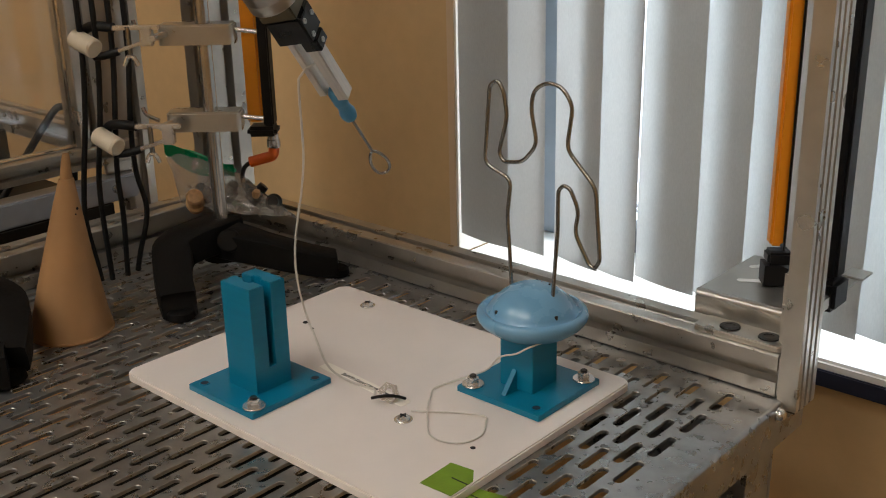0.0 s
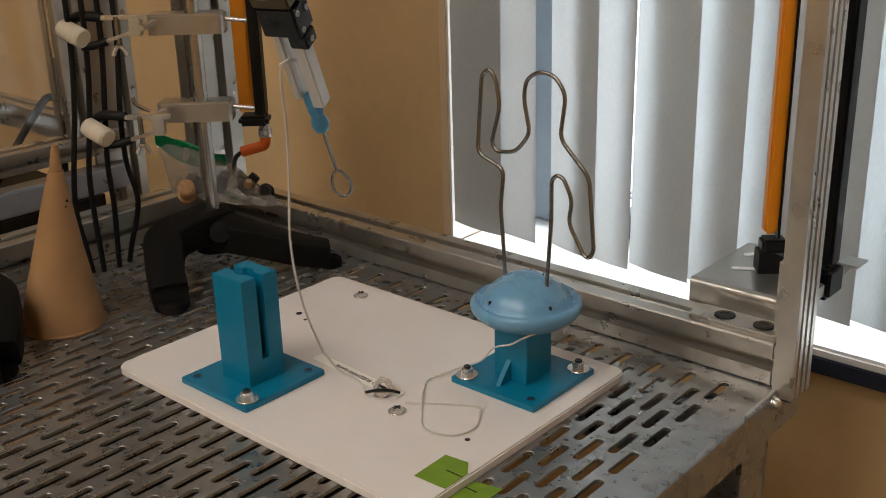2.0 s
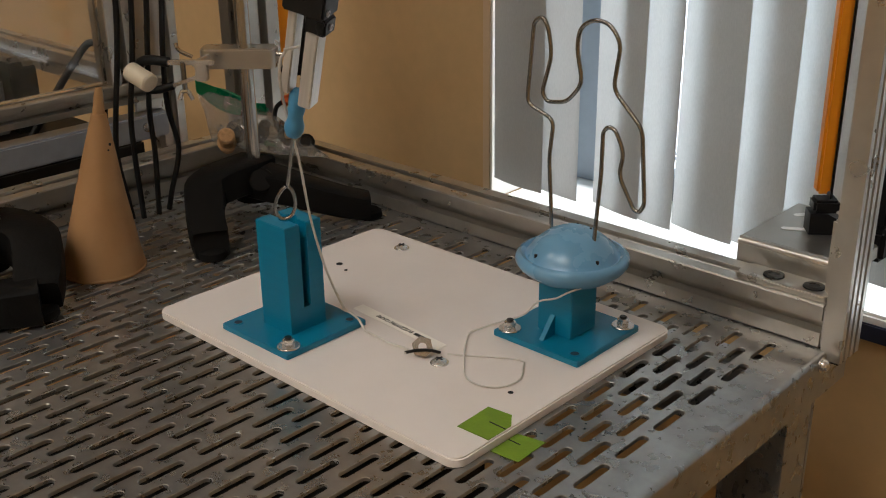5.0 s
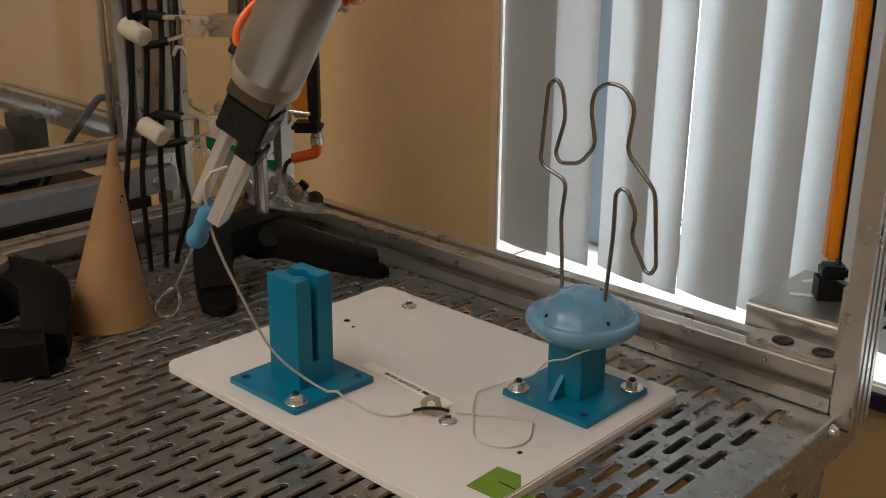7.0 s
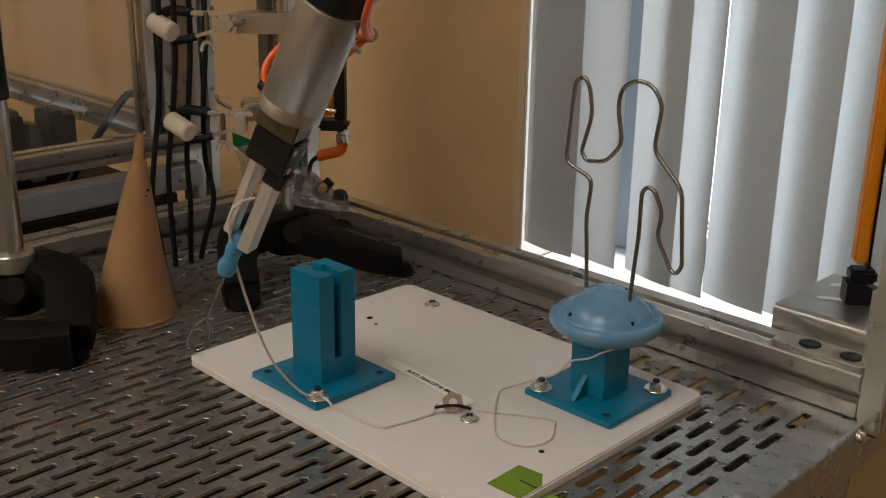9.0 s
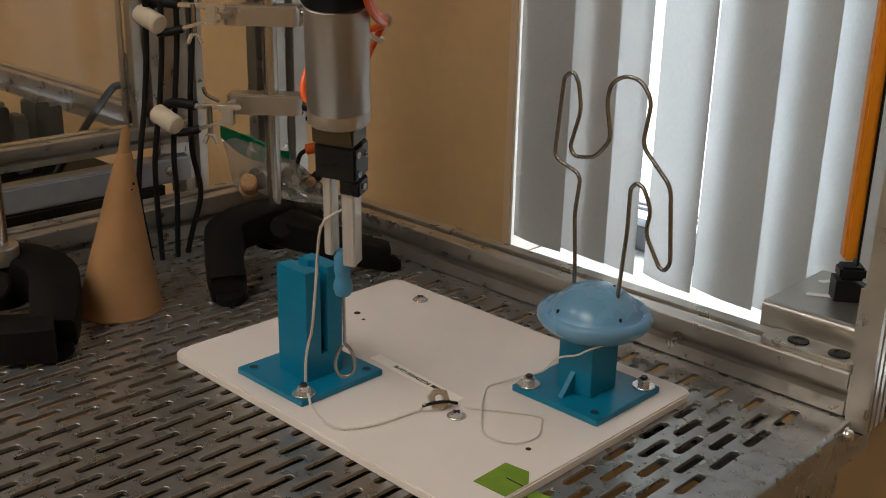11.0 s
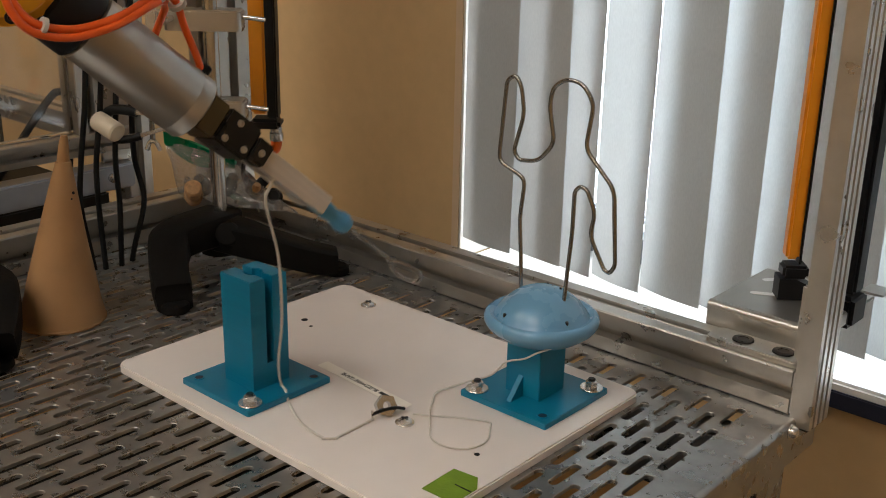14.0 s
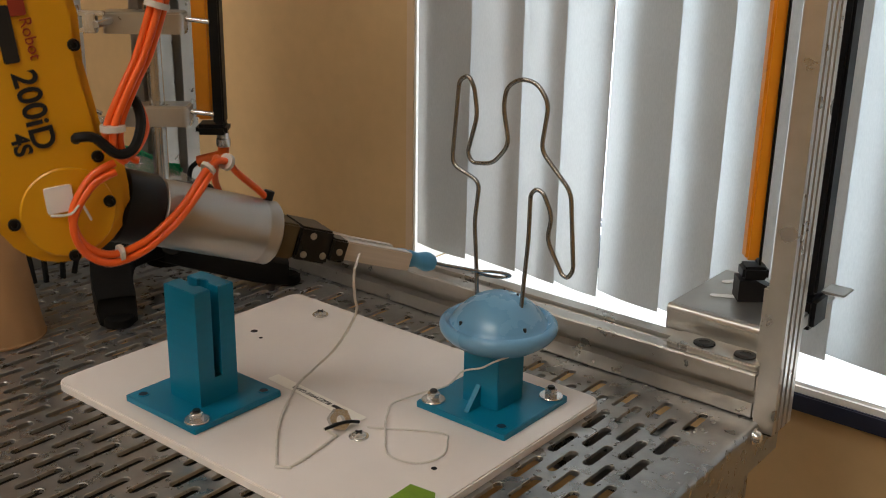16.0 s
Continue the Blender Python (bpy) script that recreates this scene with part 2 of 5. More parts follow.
def cyl(r, z0, z1, seg=24, bevel=0.0, bm=None, m=None):
    b = min(bevel, (z1 - z0) / 3)
    prof = [(r - b, z0), (r, z0 + b), (r, z1 - b), (r - b, z1)] if b else [(r, z0), (r, z1)]
    return lathe(prof, seg, bm, m)


def smooth_line(points, per=8):
    """Catmull-Rom through the points."""
    p = [Vector(q) for q in points]
    out = []
    for i in range(len(p) - 1):
        a, b, c, d = p[max(i - 1, 0)], p[i], p[i + 1], p[min(i + 2, len(p) - 1)]
        for k in range(per):
            t = k / per
            out.append(0.5 * ((2 * b) + (c - a) * t + (2 * a - 5 * b + 4 * c - d) * t * t + (3 * b - a - 3 * c + d) * t ** 3))
    out.append(p[-1])
    return out


def rounded_line(points, r, per=5):
    """A bent wire: straight runs joined by arcs of about radius r."""
    p = [Vector(q) for q in points]
    out = [p[0]]
    for a, b, c in zip(p, p[1:], p[2:]):
        u, v = (a - b), (c - b)
        k = min(r, u.length * 0.45, v.length * 0.45)
        s, e = b + u.normalized() * k, b + v.normalized() * k
        for i in range(per + 1):
            t = i / per
            out.append(s * (1 - t) ** 2 + b * 2 * t * (1 - t) + e * t * t)
    return out + [p[-1]]


def tube(points, r, seg=10, bm=None, m=None):
    p = [Vector(q) for q in points]
    own = bmesh.new()
    tangent = (p[1] - p[0]).normalized()
    nrm = tangent.orthogonal().normalized()
    rings = []
    for i, q in enumerate(p):
        t = (p[min(i + 1, len(p) - 1)] - p[max(i - 1, 0)]).normalized()
        nrm = (nrm - t * nrm.dot(t)).normalized()
        bi = t.cross(nrm)
        rings.append([own.verts.new(q + (nrm * math.cos(2 * math.pi * k / seg) + bi * math.sin(2 * math.pi * k / seg)) * r)
                      for k in range(seg)])
    for a, b in zip(rings, rings[1:]):
        for k in range(seg):
            own.faces.new((a[k], a[(k + 1) % seg], b[(k + 1) % seg], b[k]))
    own.faces.new(rings[0])
    own.faces.new(rings[-1])
    if m is not None:
        own.transform(m)
    return join(bm, own)


def prism(outline, z0, z1, bm=None, m=None, bevel=0.0):
    """An outline in x, y pulled up from z0 to z1."""
    own = bmesh.new()
    low = [own.verts.new((x, y, z0)) for x, y in outline]
    high = [own.verts.new((x, y, z1)) for x, y in outline]
    own.faces.new(low)
    top = own.faces.new(high)
    n = len(outline)
    for i in range(n):
        own.faces.new((low[i], low[(i + 1) % n], high[(i + 1) % n], high[i]))
    bmesh.ops.recalc_face_normals(own, faces=own.faces)
    if bevel:
        bmesh.ops.bevel(own, geom=list(top.edges), offset=bevel, segments=2, affect="EDGES")
    if m is not None:
        own.transform(m)
    return join(bm, own)


def rounded_rect(x0, x1, y0, y1, r, seg=5):
    out = []
    for cx, cy, a0 in ((x1 - r, y1 - r, 0), (x0 + r, y1 - r, 90), (x0 + r, y0 + r, 180), (x1 - r, y0 + r, 270)):
        for i in range(seg + 1):
            a = radians(a0 + 90 * i / seg)
            out.append((cx + r * math.cos(a), cy + r * math.sin(a)))
    return out


def extrusion(w, length, slot=0.008, depth=0.009, hw=None, bm=None, m=None):
    """Slotted aluminium profile of width w (and height hw) along +z."""
    h = (hw or w) / 2
    a, s, d, e, u = w / 2, slot / 2, depth, 0.0018, slot / 2 + 0.003
    out = []
    for k in range(4):
        half, side = (a, h) if k % 2 == 0 else (h, a)
        run = [(half, -side + 0.001), (half, -s - 0.0006), (half - e, -s), (half - e - 0.0008, -s), (half - e - 0.001, -u),
               (half - d, -s), (half - d, s), (half - e - 0.001, u), (half - e - 0.0008, s), (half - e, s), (half, s + 0.0006),
               (half, side - 0.001)]
        ca, sa = math.cos(k * math.pi / 2), math.sin(k * math.pi / 2)
        out += [(x * ca - y * sa, x * sa + y * ca) for x, y in run]
    return prism(out, 0, length, bm, m)


def along(p, q, roll=0.0):
    """The pose whose z axis runs from p to q."""
    p, q = Vector(p), Vector(q)
    return Matrix.Translation(p) @ (q - p).to_track_quat("Z", "Y").to_matrix().to_4x4() @ pose(0, 0, 0, 0, 0, roll)


def span(p, q):
    return (Vector(q) - Vector(p)).length


# ---------------------------------------------------------------- the room
RX0, RX1, RY0, FZ, CZ = -1.9, 2.3, -3.2, -0.86, 1.75


def room():
    bm = box(RX0 - 0.1, WIN_X0, WALL_Y, WALL_Y + 0.16, FZ, CZ)
    box(WIN_X1, RX1 + 0.1, WALL_Y, WALL_Y + 0.16, FZ, CZ, bm=bm)
    box(WIN_X0, WIN_X1, WALL_Y, WALL_Y + 0.16, FZ, WIN_Z0 - 0.02, bm=bm)
    box(WIN_X0, WIN_X1, WALL_Y, WALL_Y + 0.16, WIN_Z1, CZ, bm=bm)
    tagged(part("wall_north", bm, "wall", smooth=False), "beige painted wall with a wide window opening", "wall", kind="structure")
    tagged(part("wall_west", box(RX0 - 0.1, RX0, RY0, WALL_Y, FZ, CZ), "wall", smooth=False), "beige painted side wall of the room", "wall", kind="structure")
    tagged(part("wall_east", box(RX1, RX1 + 0.1, RY0, WALL_Y, FZ, CZ), "wall", smooth=False), "beige painted side wall of the room", "wall", kind="structure")
    tagged(part("wall_south", box(RX0 - 0.1, RX1 + 0.1, RY0 - 0.1, RY0, FZ, CZ), "wall", smooth=False), "beige painted rear wall of the room", "wall", kind="structure")
    tagged(part("floor", box(RX0 - 0.1, RX1 + 0.1, RY0 - 0.1, WALL_Y + 0.16, FZ - 0.1, FZ), "floor", smooth=False), "dark brown carpeted floor", "floor", kind="structure")
    tagged(part("ceiling", box(RX0 - 0.1, RX1 + 0.1, RY0 - 0.1, WALL_Y + 0.16, CZ, CZ + 0.1), "ceiling", smooth=False), "pale ceiling of the room", "ceiling", kind="structure")
    # window: reveal lining, sill, frame, glass
    win = thing("window_1", "wide window with pale reveal, grey frame and white sill", "window", kind="structure")
    part("window_sill", box(WIN_X0 + 0.002, WIN_X1 - 0.002, WALL_Y - 0.012, WALL_Y + 0.158, WIN_Z0 - 0.02, WIN_Z0, 0.003), "sill", win, "white window sill")
    part("sill_edge", box(WIN_X0 + 0.004, WIN_X1 - 0.004, WALL_Y - 0.016, WALL_Y - 0.0125, WIN_Z0 - 0.024, WIN_Z0 - 0.008, 0.001), "navy", win, "dark sill edge")
    part("corner_trim", box(WIN_X0 - 0.0115, WIN_X0 + 0.0003, WALL_Y - 0.0035, WALL_Y - 0.0003, WIN_Z0 - 0.02, WIN_Z1, 0.0012), "trim", win, "beige corner trim")
    part("reveal_side", box(WIN_X0 + 0.0005, WIN_X0 + 0.0035, WALL_Y - 0.004, WALL_Y + 0.158, WIN_Z0 + 0.001, WIN_Z1 - 0.001), "reveal", win, "pale painted reveal")
    part("reveal_side", box(WIN_X1 - 0.0065, WIN_X1 - 0.0005, WALL_Y - 0.004, WALL_Y + 0.158, WIN_Z0 + 0.001, WIN_Z1 - 0.001), "reveal", win, "pale painted reveal")
    fy0, fy1 = WALL_Y + 0.12, WALL_Y + 0.15
    part("bottom_rail", box(WIN_X0 + 0.0615, WIN_X1 - 0.037, fy0, fy1, WIN_Z0 + 0.001, WIN_Z0 + 0.03, 0.002), "frame", win, "grey metal window frame")
    part("bottom_bead", box(WIN_X0 + 0.0615, WIN_X1 - 0.037, fy0 + 0.006, fy0 + 0.012, WIN_Z0 + 0.047, WIN_Z0 + 0.0495, 0.0005), "steel_blue", win, "thin glazing bead")
    part("bottom_bead", box(WIN_X0 + 0.0615, WIN_X1 - 0.037, fy0 + 0.006, fy0 + 0.012, WIN_Z0 + 0.053, WIN_Z0 + 0.0555, 0.0005), "steel_blue", win, "thin glazing bead")
    part("top_rail", box(WIN_X0 + 0.0615, WIN_X1 - 0.037, fy0, fy1, WIN_Z1 - 0.04, WIN_Z1 - 0.002, 0.002), "frame", win, "grey metal window frame")
    part("stile", box(WIN_X0 + 0.005, WIN_X0 + 0.061, fy0, fy1, WIN_Z0 + 0.001, WIN_Z1 - 0.002, 0.002), "stile", win, "blue-grey metal window stile")
    part("stile", box(WIN_X1 - 0.0365, WIN_X1 - 0.0075, fy0, fy1, WIN_Z0 + 0.001, WIN_Z1 - 0.002, 0.002), "stile", win, "blue-grey metal window stile")
    part("mullion", box(0.46, 0.49, fy0, fy1, WIN_Z0 + 0.0305, WIN_Z1 - 0.0405, 0.002), "stile", win, "blue-grey metal mullion")
    for x0, x1 in ((WIN_X0 + 0.0615, 0.46), (0.49, WIN_X1 - 0.037)):
        pane = part("pane", box(x0, x1, WALL_Y + 0.134, WALL_Y + 0.138, WIN_Z0 + 0.03, WIN_Z1 - 0.04), "glass", win)
        pane.visible_shadow = False


room()


def backdrop():
    m = bpy.data.materials.new("bright_outdoors")
    m.use_nodes = True
    nt = m.node_tree
    for n in list(nt.nodes):
        nt.nodes.remove(n)
    out, em = nt.nodes.new("ShaderNodeOutputMaterial"), nt.nodes.new("ShaderNodeEmission")
    em.inputs[0].default_value, em.inputs[1].default_value = (0.88, 0.94, 1.0, 1), 3.2
    nt.links.new(em.outputs[0], out.inputs[0])
    M["outdoors"] = m
    ob = part("backdrop", box(-9, 9, 6.0, 6.02, -4, 6), "outdoors", smooth=False)
    tagged(ob, "bright overexposed daylight outside the window", "backdrop", kind="structure")
    ob.visible_shadow = False


backdrop()


def fill_panels():
    # panel bodies invented for the added overhead fill lights, all out of view
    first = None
    for lx, ly in FILL_LIGHTS:
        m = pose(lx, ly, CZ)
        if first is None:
            first = thing("fill_panel", "unseen white framed light panel, added as room fill", "ceiling light", m, "ceiling lights")
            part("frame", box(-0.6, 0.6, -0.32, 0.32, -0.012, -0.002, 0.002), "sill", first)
            part("diffuser", box(-0.56, 0.56, -0.285, 0.285, -0.0125, -0.0122), "lamp", first, "glowing face of the added fill panel")
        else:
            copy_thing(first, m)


fill_panels()


SLATS = {}
SLAT_Y = -0.015


def slat_mesh(width, i):
    """One hanging strip of cloth, its right edge at the origin, gently bowed."""
    bm = bmesh.new()
    n, zs = 10, (-0.0455, -0.041, 0.05, 0.2, 0.5, 1.112)
    grid = []
    for z in zs:
        row = []
        for k in range(n + 1):
            u = k / n
            bow = 0.003 * math.sin(math.pi * u) + 0.0006 * math.sin(i * 2.1 + z * 9 + u * 3)
            row.append(bm.verts.new((-width * (1 - u), -bow, z + (0.0012 * math.sin(i * 1.7) if z < 0 else 0))))
        grid.append(row)
    for a, b in zip(grid, grid[1:]):
        for k in range(n):
            bm.faces.new((a[k], a[k + 1], b[k + 1], b[k]))
    bmesh.ops.solidify(bm, geom=bm.faces[:], thickness=0.0005)
    return bm


def slat_pose(i, shift=0.0):
    x, tilt = SLATS[i][1:]
    return pose(x + shift, SLAT_Y, 0, 0, 0, -tilt)


def vertical_blinds():
    blind = thing("vertical_blinds", "pale grey fabric vertical blinds, part open, backlit by daylight", "blinds", pose(0, WALL_Y, 0))
    part("head_rail", box(WIN_X0 + 0.01, WIN_X1 - 0.01, -0.02, 0.03, WIN_Z1 - 0.034, WIN_Z1 - 0.002, 0.003), "sill", blind, "white head rail")
    # the right edge of each slat, the degrees by which it is turned, its width
    edges = [(-0.041, 6, 0.073), (0.008, 11, 0.112), (0.0706, 13, 0.067), (0.1178, 12, 0.065), (0.1827, 11, 0.073), (0.231, 13, 0.098),
             (0.284, 13, 0.088), (0.339, 13, 0.098)]
    edges += [(0.339 + 0.057 * k, 12 + (k * 37 % 5) - 2, 0.092) for k in range(1, 12)]
    for i, (x, tilt, wide) in enumerate(edges):
        SLATS[i] = (None, x, tilt)
        s = part("slat", slat_mesh(wide, i), "blind", blind, m=slat_pose(i))
        SLATS[i] = (s, x, tilt)
        part("bottom_weight", box(-wide + 0.008, -0.008, 0.0012, 0.0018, -0.0442, -0.0425), "blind", s)


vertical_blinds()

# ---------------------------------------------------------------- the work table
TX0, TX1, TY0, TY1 = -0.283, 0.3765, -0.62, 0.297
SLOT_X, SLOT_Y, SLOT_L, SLOT_W, SX, SY = 0.3445, 0.2215, 0.030, 0.0068, 0.0253, 0.0387


def slotted_sheet():
    """Steel sheet with staggered rows of real slots, folded down at its rim."""
    verts, faces, rims = [], [], []
    index = {}

    def v(x, y, z):
        key = (round(x * 2000), y, round(z, 6) + 0.0) if y in (TY0, TY1) else (round(x, 5), round(y, 5), round(z, 6) + 0.0)
        if key not in index:
            index[key] = len(verts)
            verts.append((x, y, z))
        return index[key]

    cells = []
    half = SX / 4
    col, x = 0, SLOT_X
    while x - half > TX0 + 0.035:
        y0 = SLOT_Y + (SLOT_L - SY) / 2 - (SY / 2 if col % 2 else 0)
        k = 0
        lows = []
        while y0 - k * SY > TY0 + 0.04:
            lows.append(y0 - k * SY)
            k += 1
        cells.append((x, lows))
        x -= SX / 2
        col += 1
    xr, xl = cells[0][0] + half, cells[-1][0] - half
    for x, lows in cells:
        xa, xb = x - half, x + half
        # strips beyond the first and last slot of the column
        faces.append((v(xa, lows[0] + SY, 0), v(xb, lows[0] + SY, 0), v(xb, TY1, 0), v(xa, TY1, 0)))
        faces.append((v(xa, TY0, 0), v(xb, TY0, 0), v(xb, lows[-1], 0), v(xa, lows[-1], 0)))
        for ya in lows:
            yb = ya + SY
            yc = (ya + yb) / 2
            r, s = SLOT_W / 2, SLOT_L / 2 - SLOT_W / 2
            ring = []
            for i in range(7):
                a = math.pi * i / 6
                ring.append((x + r * math.cos(a), yc + s + r * math.sin(a)))
            for i in range(7):
                a = math.pi + math.pi * i / 6
                ring.append((x + r * math.cos(a), yc - s + r * math.sin(a)))
            top = [v(px, py, 0) for px, py in ring]
            edge = [v(x + (px - x) * 0.91, yc + (py - yc) * 0.981, -0.0005) for px, py in ring]
            low = [v(x + (px - x) * 0.91, yc + (py - yc) * 0.981, -0.0026) for px, py in ring]
            for i in range(14):
                j = (i + 1) % 14
                rims.append(len(faces))
                faces.append((top[i], top[j], edge[j], edge[i]))
                faces.append((edge[i], edge[j], low[j], low[i]))
            c = [v(xb, yb, 0), v(xa, yb, 0), v(xa, ya, 0), v(xb, ya, 0)]
            faces.append((c[0], c[1], *[top[i] for i in range(6, -1, -1)]))
            faces.append((c[1], c[2], top[7], top[6]))
            faces.append((c[2], c[3], *[top[i] for i in range(13, 6, -1)]))
            faces.append((c[3], c[0], top[0], top[13]))
    faces.append((v(xr, TY0, 0), v(TX1 - 0.004, TY0, 0), v(TX1 - 0.004, TY1, 0), v(xr, TY1, 0)))
    faces.append((v(TX0, TY0, 0), v(xl, TY0, 0), v(xl, TY1, 0), v(TX0, TY1, 0)))
    # folded rim towards +x, then straight down
    prev = (TX1 - 0.004, 0.0)
    for i in range(1, 6):
        a = math.pi / 2 * i / 5
        cur = (TX1 - 0.004 + 0.004 * math.sin(a), -0.004 + 0.004 * math.cos(a))
        faces.append((v(prev[0], TY0, prev[1]), v(cur[0], TY0, cur[1]), v(cur[0], TY1, cur[1]), v(prev[0], TY1, prev[1])))
        prev = cur
    faces.append((v(prev[0], TY0, prev[1]), v(TX1, TY0, -0.032), v(TX1, TY1, -0.032), v(prev[0], TY1, prev[1])))
    faces.append((v(TX1, TY0, -0.032), v(TX1 - 0.02, TY0, -0.032), v(TX1 - 0.02, TY1, -0.032), v(TX1, TY1, -0.032)))
    me = bpy.data.meshes.new("slotted_top")
    me.from_pydata(verts, [], faces)
    me.materials.append(M["galv"])
    me.materials.append(M["slot_lip"])
    # slot lips take the lighter steel that paints in their highlight
    for i in rims:
        me.polygons[i].material_index = 1
    return new("slotted_top", me)


def work_table():
    t = thing("work_table", "galvanised steel work table with a slotted perforated top", "work table")
    sheet = slotted_sheet()
    sheet.parent = t
    sheet["label"] = "slotted galvanised steel sheet"
    for x in (TX0 + 0.03, TX1 - 0.047):
        for y in (TY0 + 0.03, 0.218):
            bm = box(x, x + 0.045, y + 0.036, y + 0.04, FZ, -0.033, 0.0005)
            box(x + 0.041, x + 0.045, y, y + 0.0355, FZ, -0.033, 0.0005, bm=bm)
            box(x, x + 0.004, y, y + 0.0355, FZ, -0.033, 0.0005, bm=bm)
            part("leg", bm, "galv", t, "folded steel channel leg")
    # added dark sheet below the slots, standing in for the shade under the table
    part("slot_backing_shelf", box(TX0 + 0.01, TX1 - 0.06, TY0 + 0.03, 0.205, -0.185, -0.175, 0.001), "shelf", t, "unseen dark shelf added to keep the slots dark")
    for y in (TY0 + 0.02, 0.26):
        part("cross_rail", box(TX0 + 0.08, TX1 - 0.05, y, y + 0.03, -0.09, -0.033, 0.001), "galv", t)
    b = thing("hex_bolt", "shiny domed bolt in the table's folded rim", "bolt", along((TX1, 0.255, -0.0062), (TX1 + 0.1, 0.255, -0.0062)))
    part("head", lathe([(0.0052, 0), (0.0052, 0.001), (0.0042, 0.0012), (0.004, 0.0035), (0.0028, 0.0048), (0, 0.0052)], 20), "chrome", b)


work_table()


def under_shelf():
    # invented black box that keeps the view through the slots dark
    t = thing("slot_darkener", "unseen black box added under the table to darken its slots", "case", pose(0.05, 0.05, -0.175))
    part("body", box(-0.15, 0.13, -0.2, 0.1, 0, 0.08, 0.006), "black", t)
    part("lid", box(-0.148, 0.128, -0.198, 0.098, 0.0805, 0.088, 0.003), "black", t)
    s = thing("steel_roller", "brushed steel tube on the shelf under the table", "tube", pose(0.26, 0.1, -0.175))
    part("tube", cyl(0.03, 0, 0.2, 28, 0.002, m=pose(0, -0.25, 0.031, -90)), "rod", s)
    part("end_cap", cyl(0.012, 0, 0.01, 20, 0.001, m=pose(0, -0.045, 0.031, -90)), "black", s)


under_shelf()

RAIL_Y, RAIL_H, RAIL_W = 0.263, 0.031, 0.034


def rails():
    t = thing("back_rail", "slotted aluminium profile rail along the table's far edge", "aluminium rail")
    part("profile", extrusion(RAIL_W, 0.6265, hw=RAIL_H, m=pose(-0.257, RAIL_Y + RAIL_W / 2, RAIL_H / 2 + 0.0005) @ Matrix(((0, 0, 1, 0), (-1, 0, 0, 0), (0, -1, 0, 0), (0, 0, 0, 1)))), "alu", t)
    part("end_cap", box(0.3698, 0.371, RAIL_Y + 0.001, RAIL_Y + RAIL_W - 0.001, 0.0015, RAIL_H - 0.0005, 0.0004), "alu_cut", t, "sawn bright end face")
    part("slot_strip", box(-0.25, 0.3, RAIL_Y + RAIL_W / 2 - 0.003, RAIL_Y + RAIL_W / 2 + 0.003, RAIL_H - 0.0045, RAIL_H - 0.0035), "black_steel", t, "dark strip inside the top slot")
    t2 = thing("side_rail", "slotted aluminium profile rail along the table's side", "aluminium rail")
    part("profile", extrusion(RAIL_W, 0.86, hw=0.036, m=pose(-0.24, -0.6, 0.018 + 0.0005) @ Matrix(((1, 0, 0, 0), (0, 0, 1, 0), (0, -1, 0, 0), (0, 0, 0, 1)))), "alu", t2)
    part("slot_strip", box(-0.243, -0.237, -0.59, 0.25, 0.032, 0.033), "black_steel", t2, "dark strip inside the top slot")
    part("end_cap", box(-0.2565, -0.2235, 0.2602, 0.2615, 0.001, 0.036, 0.0004), "alu_cut", t2, "sawn bright end face")
    # right-hand upright at the near end of the back rail
    p = thing("upright_post", "tall slotted aluminium upright at the table's corner", "aluminium post")
    grooved = [(0.3715, 0.2625), (0.3852, 0.2625)]
    for gy in (0.2675, 0.2755, 0.2835):
        grooved += [(0.3858, gy - 0.0024), (0.3858, gy - 0.0017), (0.3846, gy - 0.0012), (0.3846, gy + 0.0012), (0.3858, gy + 0.0017)]
    grooved += [(0.3858, 0.2905), (0.3715, 0.2905)]
    part("profile", prism(grooved, -0.006, 1.0), "alu", p)
    part("end_cap", box(0.3725, 0.3845, 0.264, 0.289, -0.0085, -0.0062, 0.001), "black", p)
    part("stiffener", box(0.3645, 0.3712, 0.272, 0.276, 0.036, 0.088, 0.0015), "alu", p, "narrow flat stiffener")
    # bracket plate with two countersunk screws on the rail
    b = thing("joining_plate", "flat grey joining plate with two black screws on the rail", "bracket", pose(0.3425, 0.278, RAIL_H + 0.0008))
    part("plate", prism(rounded_rect(-0.04, 0.0285, -0.0115, 0.0115, 0.006), 0, 0.004, bevel=0.0008), "alu", b)
    for x in (-0.0162, 0.0129):
        part("screw", lathe([(0.0075, 0.004), (0.0072, 0.0048), (0.004, 0.005), (0.0038, 0.0046), (0.0, 0.0044)], 22, m=pose(x, 0, 0.0002)), "black_steel", b)


rails()


